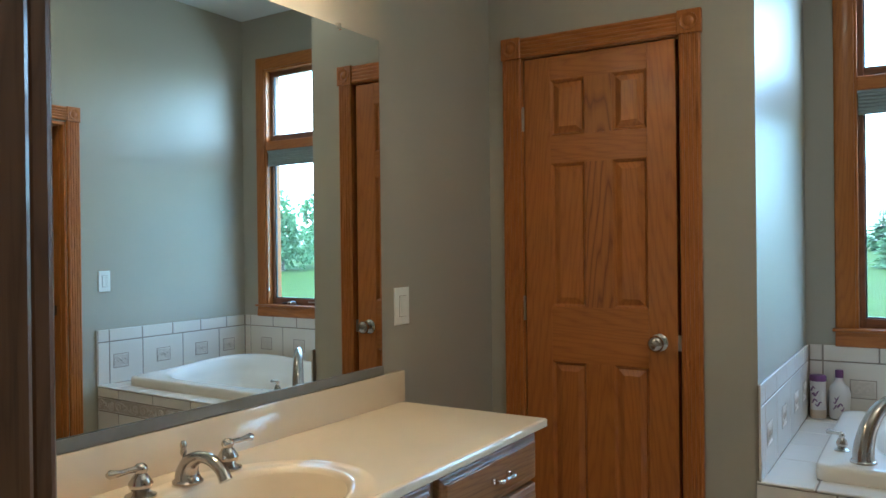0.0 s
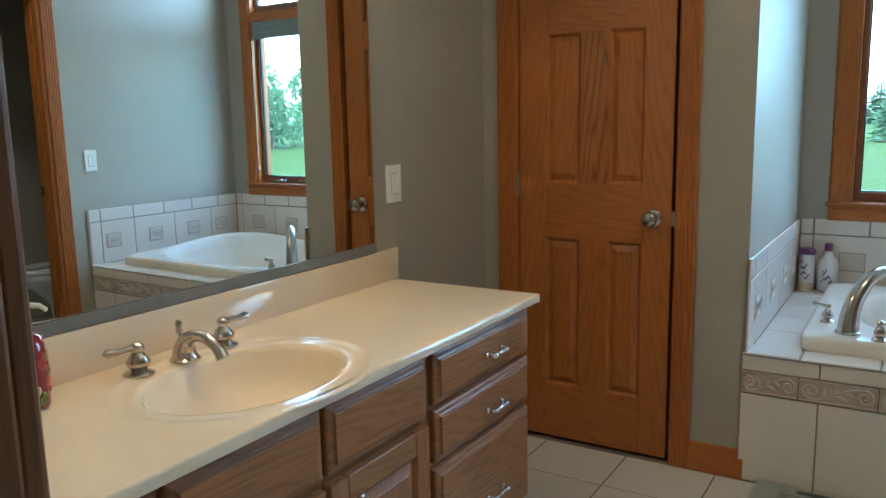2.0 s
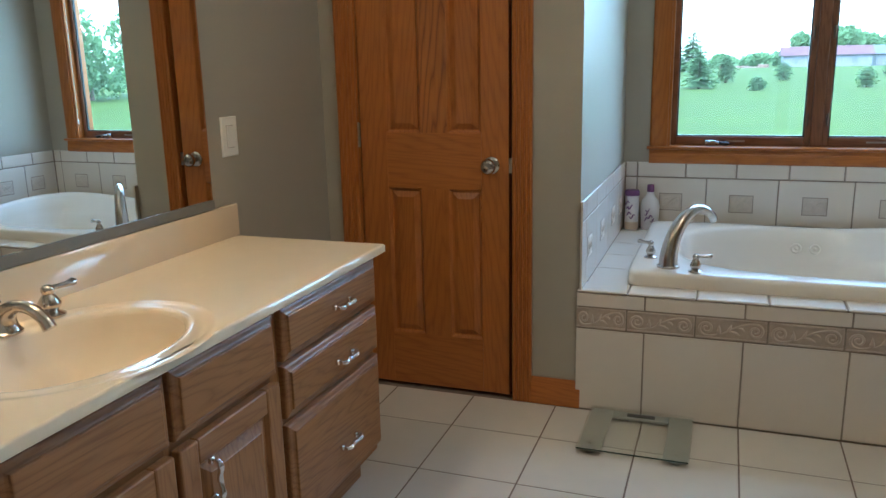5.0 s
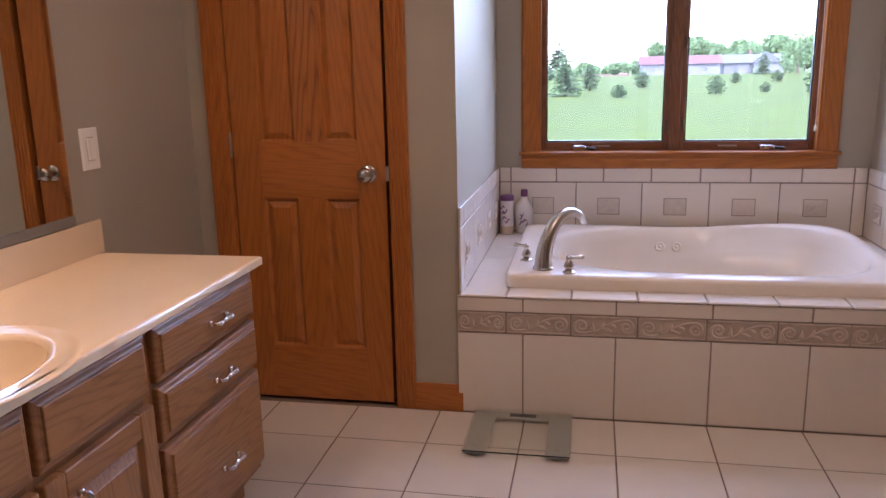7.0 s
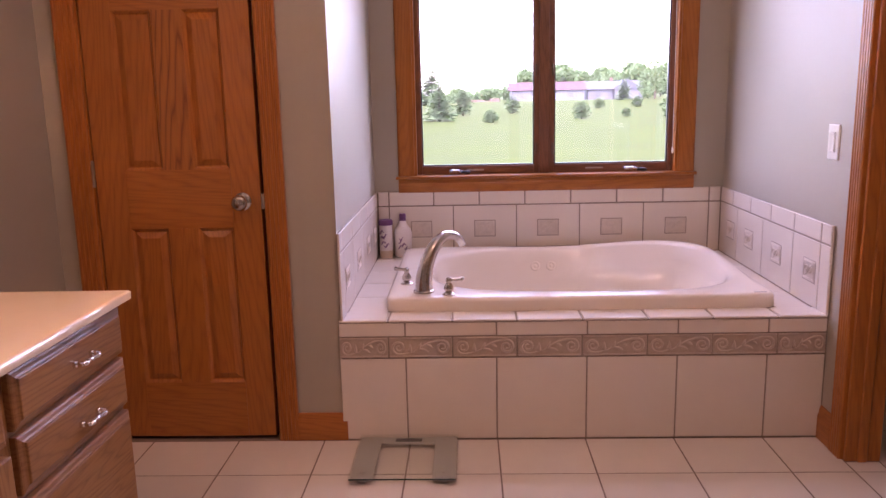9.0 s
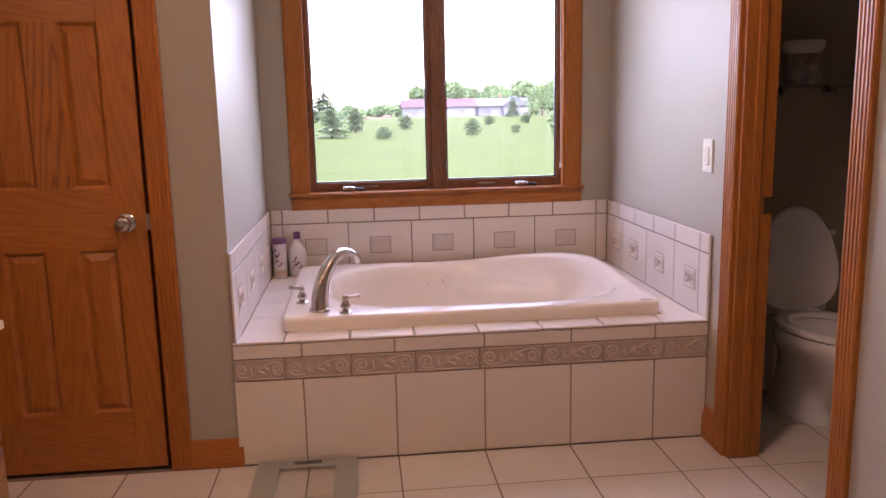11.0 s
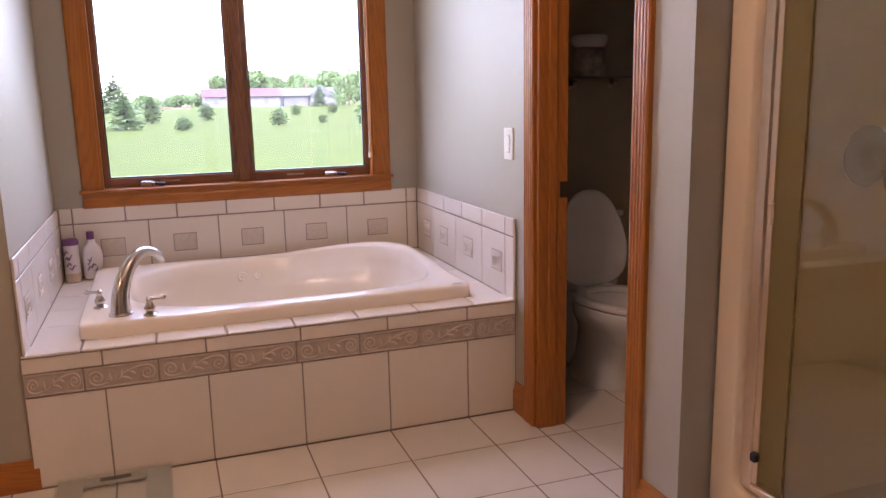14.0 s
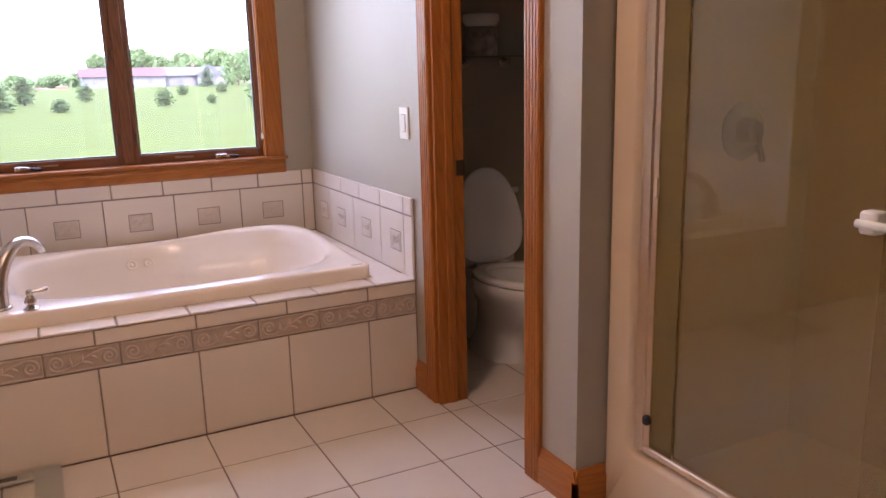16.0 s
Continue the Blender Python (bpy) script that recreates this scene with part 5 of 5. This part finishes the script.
for k, (dg, dd, hh, ww) in enumerate(((13.0, 94, 4.4, 4.4), (14.6, 98, 6.4, 4.2), (16.2, 92, 6.0, 4.4), (19.5, 96, 7.0, 5.0), (23.5, 88, 7.0, 5.0), (30.0, 70, 6.0, 5.0), (35.0, 62, 6.2, 5.0), (38.5, 55, 5.4, 4.6), (41.0, 50, 5.0, 4.4), (43.5, 48, 5.6, 4.8), (46.5, 47, 5.2, 4.6), (50, 50, 5.5, 4.8))):
    broadleaf(dg, dd, hh, ww, 80 + k, "leafy green tree at the lawn's edge", low=0.05)
for k in range(48):
    dg = -30 + k * 1.05 + (k * 7 % 5) * 0.16
    big = 3.9 <= dg <= 4.9 or 6.7 <= dg <= 13.6
    h = (8.3 if big else 2.3) + (k * 5 % 4) * (0.6 if big else 0.35)
    broadleaf(dg, 225 + (k * 13 % 5) * 9, h, 7.5 if big else 5.5, 200 + k, "leafy tree in the distant woods", "distant_tree", 0.02, 2.6)


def house(deg, d, w, depth, eave, ridge, roof_mat, label, gable=False):
    x, y, z = far(deg, d)
    z -= 0.1
    o = thing("house", (x, y, z), label, "house", "distant houses")
    part("wall", box(x - w / 2, x + w / 2, y, y + depth, z, z + eave), "siding", o)
    bm = bmesh.new()
    e = 0.5
    extrude_profile(bm, [(y - e, z + eave), (y + depth + e, z + eave), (y + depth / 2, z + ridge)], "x", x - w / 2 - e, x + w / 2 + e)
    part("roof", bm, roof_mat, o)
    for k in range(int(w / 5)):
        wx = x - w / 2 + 2.2 + 5.2 * k
        f = part("window", box(wx - 0.55, wx + 0.55, y - 0.06, y + 0.02, z + 0.9, z + 2.0), "siding", o)
        part("pane", box(wx - 0.45, wx + 0.45, y - 0.08, y - 0.061, z + 1.0, z + 1.9), "roof_grey", f)
    if gable:
        gx = x + w * 0.18
        part("wing", box(gx - 2.6, gx + 2.6, y - 2, y, z, z + eave), "siding", o)
        bm = bmesh.new()
        extrude_profile(bm, [(gx - 3.1, z + eave), (gx + 3.1, z + eave), (gx, z + ridge + 0.3)], "y", y - 2.4, y + depth / 2)
        part("wing_roof", bm, roof_mat, o)
    part("chimney", box(x - 0.5, x + 0.1, y + depth / 2, y + depth / 2 + 0.6, z + eave, z + ridge + 0.8), "soil", o)
    return o


house(5.6, 172, 15.5, 8, 2.55, 4.3, "roof_red", "long pale ranch house with red roof")
house(10.3, 180, 12.0, 8, 2.5, 4.3, "roof_grey", "pale house with grey gabled roof", True)
bm = bmesh.new()
for i in range(14):
    a0 = -6 + i * 0.6
    x, y, z = far(a0, 97 + (i % 3))
    add_box(bm, x - 0.6, x + 0.6, y - 0.4, y + 0.4, z - 0.4, z + 0.12 + 0.08 * (i * 3 % 4), bevel=0.1)
tagged(part("soil_bank", bm, "soil"), "low bank of bare reddish soil", "soil", kind="stuff")

# ======== floor, tiles and their pieces ========
MESHES = {}


def piece_mesh(name, dx, dy, dz, material, bevel=0.0015):
    key = (name, round(dx, 3), round(dy, 3), round(dz, 3), material)
    if key not in MESHES:
        MESHES[key] = link_mesh(name, box(-dx / 2, dx / 2, -dy / 2, dy / 2, -dz / 2, dz / 2, bevel=bevel), material, 0)
    return MESHES[key]


def piece(name, x0, x1, y0, y1, z0, z1, material, parent, bevel=0.0015):
    o = new(name, piece_mesh(name, x1 - x0, y1 - y0, z1 - z0, material, bevel))
    o.parent = parent
    o.location = Vector(((x0 + x1) / 2, (y0 + y1) / 2, (z0 + z1) / 2)) - ORIGIN[parent.name]
    return o


G = 0.0029


def spans(joints, lo, hi):
    cuts = [lo] + [j for j in joints if lo + 0.004 < j < hi - 0.004] + [hi]
    return list(zip(cuts, cuts[1:]))


floor = structure("floor", boxes((-1.62, 2.4, -1.7, 4.22, -0.12, -0.0016)), "floor_grout", "cream ceramic tile floor with brown grout", "floor")
FXJ = [0.434 + 0.3347 * k for k in range(-7, 8)]
FYJ = [2.5285 + 0.3365 * k for k in range(-9, 4)]


def lay(x0, x1, y0, y1):
    for a, b in spans(FXJ, x0, x1):
        for c, d in spans(FYJ, y0, y1):
            if b - a > 0.02 and d - c > 0.012:
                piece("tile", a + G, b - G, c + G, d - G, -0.008, 0.0, "floor_tile", floor, 0.0012)


lay(-1.50, 1.318, 0.10, 2.808)
lay(1.318, 1.437, WC[0] + 0.016, WC[1] - 0.016)
lay(1.437, 2.3, 1.84, 3.36)
piece("threshold", -0.46, 0.46, 0.06, 0.10, -0.008, 0.004, "dark_oak_z", floor)
tagged(part("carpet", box(-1.2, 1.2, -1.6, 0.06, -0.0024, 0.006), "carpet"), "beige hall carpet behind the doorway", "carpet", kind="structure")

# ---- tub platform front ----
BIG = [-0.246, 0.097, 0.436, 0.772, 1.104]
SMALL = [-0.310, -0.068, 0.174, 0.418, 0.660, 0.900, 1.138]
PX0, PX1 = X_ALC - 0.008, X_EAST - 0.002
for a, b in spans(BIG, PX0, PX1):
    piece("tile", a + G, b - G, FT, FT + 0.014, 0.004, 0.330 - G, "tile", platform)
    piece("tile", a + G, b - G, FT, FT + 0.014, 0.413 + G, 0.468 - G / 2, "tile", platform)


def frieze_mesh():
    """A border tile with two facing scrolls and a leafy wave between them in relief."""
    w, h = 0.2365, 0.079
    bm = box(-w / 2, w / 2, 0.0, 0.013, -h / 2, h / 2, bevel=0.0015)
    add_box(bm, -w / 2 + 0.001, w / 2 - 0.001, -0.003, 0.001, h / 2 - 0.008, h / 2 - 0.002, bevel=0.0012)
    add_box(bm, -w / 2 + 0.001, w / 2 - 0.001, -0.003, 0.001, -h / 2 + 0.002, -h / 2 + 0.008, bevel=0.0012)
    base = len(bm.faces)
    for s in (1, -1):
        stem = [(-0.040, -0.024), (-0.018, -0.012), (0.012, 0.008), (0.043, 0.021), (0.068, 0.0265)] if s > 0 else [(0.034, 0.014), (0.050, 0.022), (0.068, 0.0265)]
        curl = [(0.082 + (0.0265 - 0.0010 * i) * math.cos(radians(84 - 27 * i)), (0.0265 - 0.0010 * i) * math.sin(radians(84 - 27 * i))) for i in range(22)]
        pts = smooth_path([(s * u, 0.0008, s * v) for u, v in stem + curl], 2)
        n = len(pts) - 1
        tube(bm, pts, [0.0022 + 0.0046 * min(1, 6 * i / n) - 0.0028 * i / n for i in range(n + 1)], 6)
        for u, v, du, dv in (((-0.036, -0.020, -0.004, 0.038), (-0.010, -0.008, 0.012, 0.030), (-0.004, -0.006, 0.036, -0.016), (0.022, 0.010, 0.024, -0.012)) if s > 0 else ((0.044, 0.018, -0.004, -0.026),)):
            leaf = smooth_path([(s * u, 0.0008, s * v), (s * (u + 0.55 * du), 0.0006, s * (v + 0.35 * dv)), (s * (u + du), 0.001, s * (v + dv) * 0.9)], 3)
            tube(bm, leaf, [0.0024, 0.0050, 0.0066, 0.0066, 0.0054, 0.0034, 0.0010], 6)
    me = link_mesh("relief_tile", bm, "frieze", 40)
    me.materials.append(M["relief"])
    for p in me.polygons:
        if p.index >= base:
            p.material_index = 1
    return me


fm = frieze_mesh()
for a, b in spans(SMALL, PX0, PX1):
    if b - a > 0.22:
        o = new("relief_tile", fm)
    else:
        o = new("relief_tile", fm.copy())
        o.scale = ((b - a - 2 * G) / 0.2365, 1, 1)
    o.parent = platform
    o.location = ((a + b) / 2, FT, 0.3715)

# ---- deck ----
for a, b in spans(SMALL, PX0, PX1):
    piece("tile", a + G, b - G, FT - 0.004, 2.928 - G, 0.468 + G / 2, DECK + 0.0045, "tile", platform, 0.004)
LYJ = [2.928 + 0.245 * k for k in range(0, 6)]
for c, d in spans(LYJ[1:], 2.928, Y_WIN - 0.012):
    piece("tile", X_ALC + 0.012, -0.322, c + G, d - G, DECK - 0.012, DECK, "tile", platform)
    piece("tile", 1.178, X_EAST - 0.012, c + G, d - G, DECK - 0.012, DECK, "tile", platform)
for a, b in spans(SMALL, -0.322, 1.178):
    piece("tile", a + G, b - G, 3.972, Y_WIN - 0.012, DECK - 0.012, DECK, "tile", platform)

# ---- wall band: back, left and right ----
ZA, ZB, ZC = DECK + 0.003, 0.735, 0.811
LOW_B = [-0.418, -0.081, 0.250, 0.580, 0.911, 1.247]
UP_B = [-0.418, -0.183, 0.056, 0.294, 0.533, 0.771, 1.009, 1.247]


def inset_mesh(w, h):
    """A small carved square in a dark joint: a raised rim and a curled leaf."""
    bm = box(-w / 2, w / 2, -0.0018, 0.006, -h / 2, h / 2, bevel=0.001)
    for r in ((-w / 2 + 0.005, w / 2 - 0.005, h / 2 - 0.010, h / 2 - 0.006), (-w / 2 + 0.005, w / 2 - 0.005, -h / 2 + 0.006, -h / 2 + 0.010), (-w / 2 + 0.005, -w / 2 + 0.009, -h / 2 + 0.010, h / 2 - 0.010),
              (w / 2 - 0.009, w / 2 - 0.005, -h / 2 + 0.010, h / 2 - 0.010)):
        add_box(bm, r[0], r[1], -0.0032, 0.0, r[2], r[3], bevel=0.001)
    for s in (1, -1):
        pts = [(s * (0.016 + 0.016 * (1 - i / 14) * math.cos(i * 0.5)), -0.0030, 0.020 * (1 - i / 16) * math.sin(i * 0.5)) for i in range(14)]
        tube(bm, pts, 0.0030, 5)
    tube(bm, smooth_path([(-0.034, -0.0015, -0.024), (-0.01, -0.0015, -0.012), (0.008, -0.0015, 0.014), (0.034, -0.0015, 0.024)], 4), 0.0034, 5)
    last = len(bm.faces)
    e = 0.0042
    for r in ((-w / 2 - e, w / 2 + e, h / 2, h / 2 + e), (-w / 2 - e, w / 2 + e, -h / 2 - e, -h / 2), (-w / 2 - e, -w / 2, -h / 2, h / 2), (w / 2, w / 2 + e, -h / 2, h / 2)):
        add_box(bm, r[0], r[1], -0.0006, 0.004, r[2], r[3])
    me = link_mesh("inset_tile", bm, "inset", 40)
    me.materials.append(M["inset_line"])
    for p in me.polygons:
        if p.index >= last:
            p.material_index = 1
    return me


im = inset_mesh(0.104, 0.080)
YB = Y_WIN - 0.012
for a, b in spans(LOW_B, X_ALC + 0.013, X_EAST - 0.013):
    piece("tile", a + G, b - G, YB, YB + 0.008, ZA, ZB - G, "tile", surround)
    if b - a > 0.2:
        o = new("inset_tile", im)
        o.parent, o.location = surround, ((a + b) / 2, YB, 0.612)
for a, b in spans(UP_B, X_ALC + 0.013, X_EAST - 0.013):
    piece("tile", a + G, b - G, YB, YB + 0.008, ZB + G, ZC, "tile", surround, 0.003)
LOW_S = [2.893, 3.140, 3.468, 3.798]
UP_S = [2.893, 3.138, 3.383, 3.628, 3.873]
for side in (-1, 1):
    if side < 0:
        xa, xb = X_ALC + 0.004, X_ALC + 0.012
    else:
        xa, xb = X_EAST - 0.012, X_EAST - 0.004
    for c, d in spans(LOW_S, FT + 0.001, YB - 0.001):
        piece("tile", xa, xb, c + G, d - G, ZA, ZB - G, "tile", surround)
        if d - c > 0.2:
            o = new("inset_tile", im)
            o.parent = surround
            o.location = (xb if side < 0 else xa, d - 0.165 if d - c < 0.3 else (c + d) / 2, 0.612)
            o.rotation_euler = (0, 0, radians(90 if side < 0 else -90))
    for c, d in spans(UP_S, FT + 0.001, YB - 0.001):
        piece("tile", xa, xb, c + G, d - G, ZB + G, ZC, "tile", surround, 0.003)
    piece("tile", xa, xb, FT - 0.004, FT + 0.0005, ZA, ZC, "tile", surround)
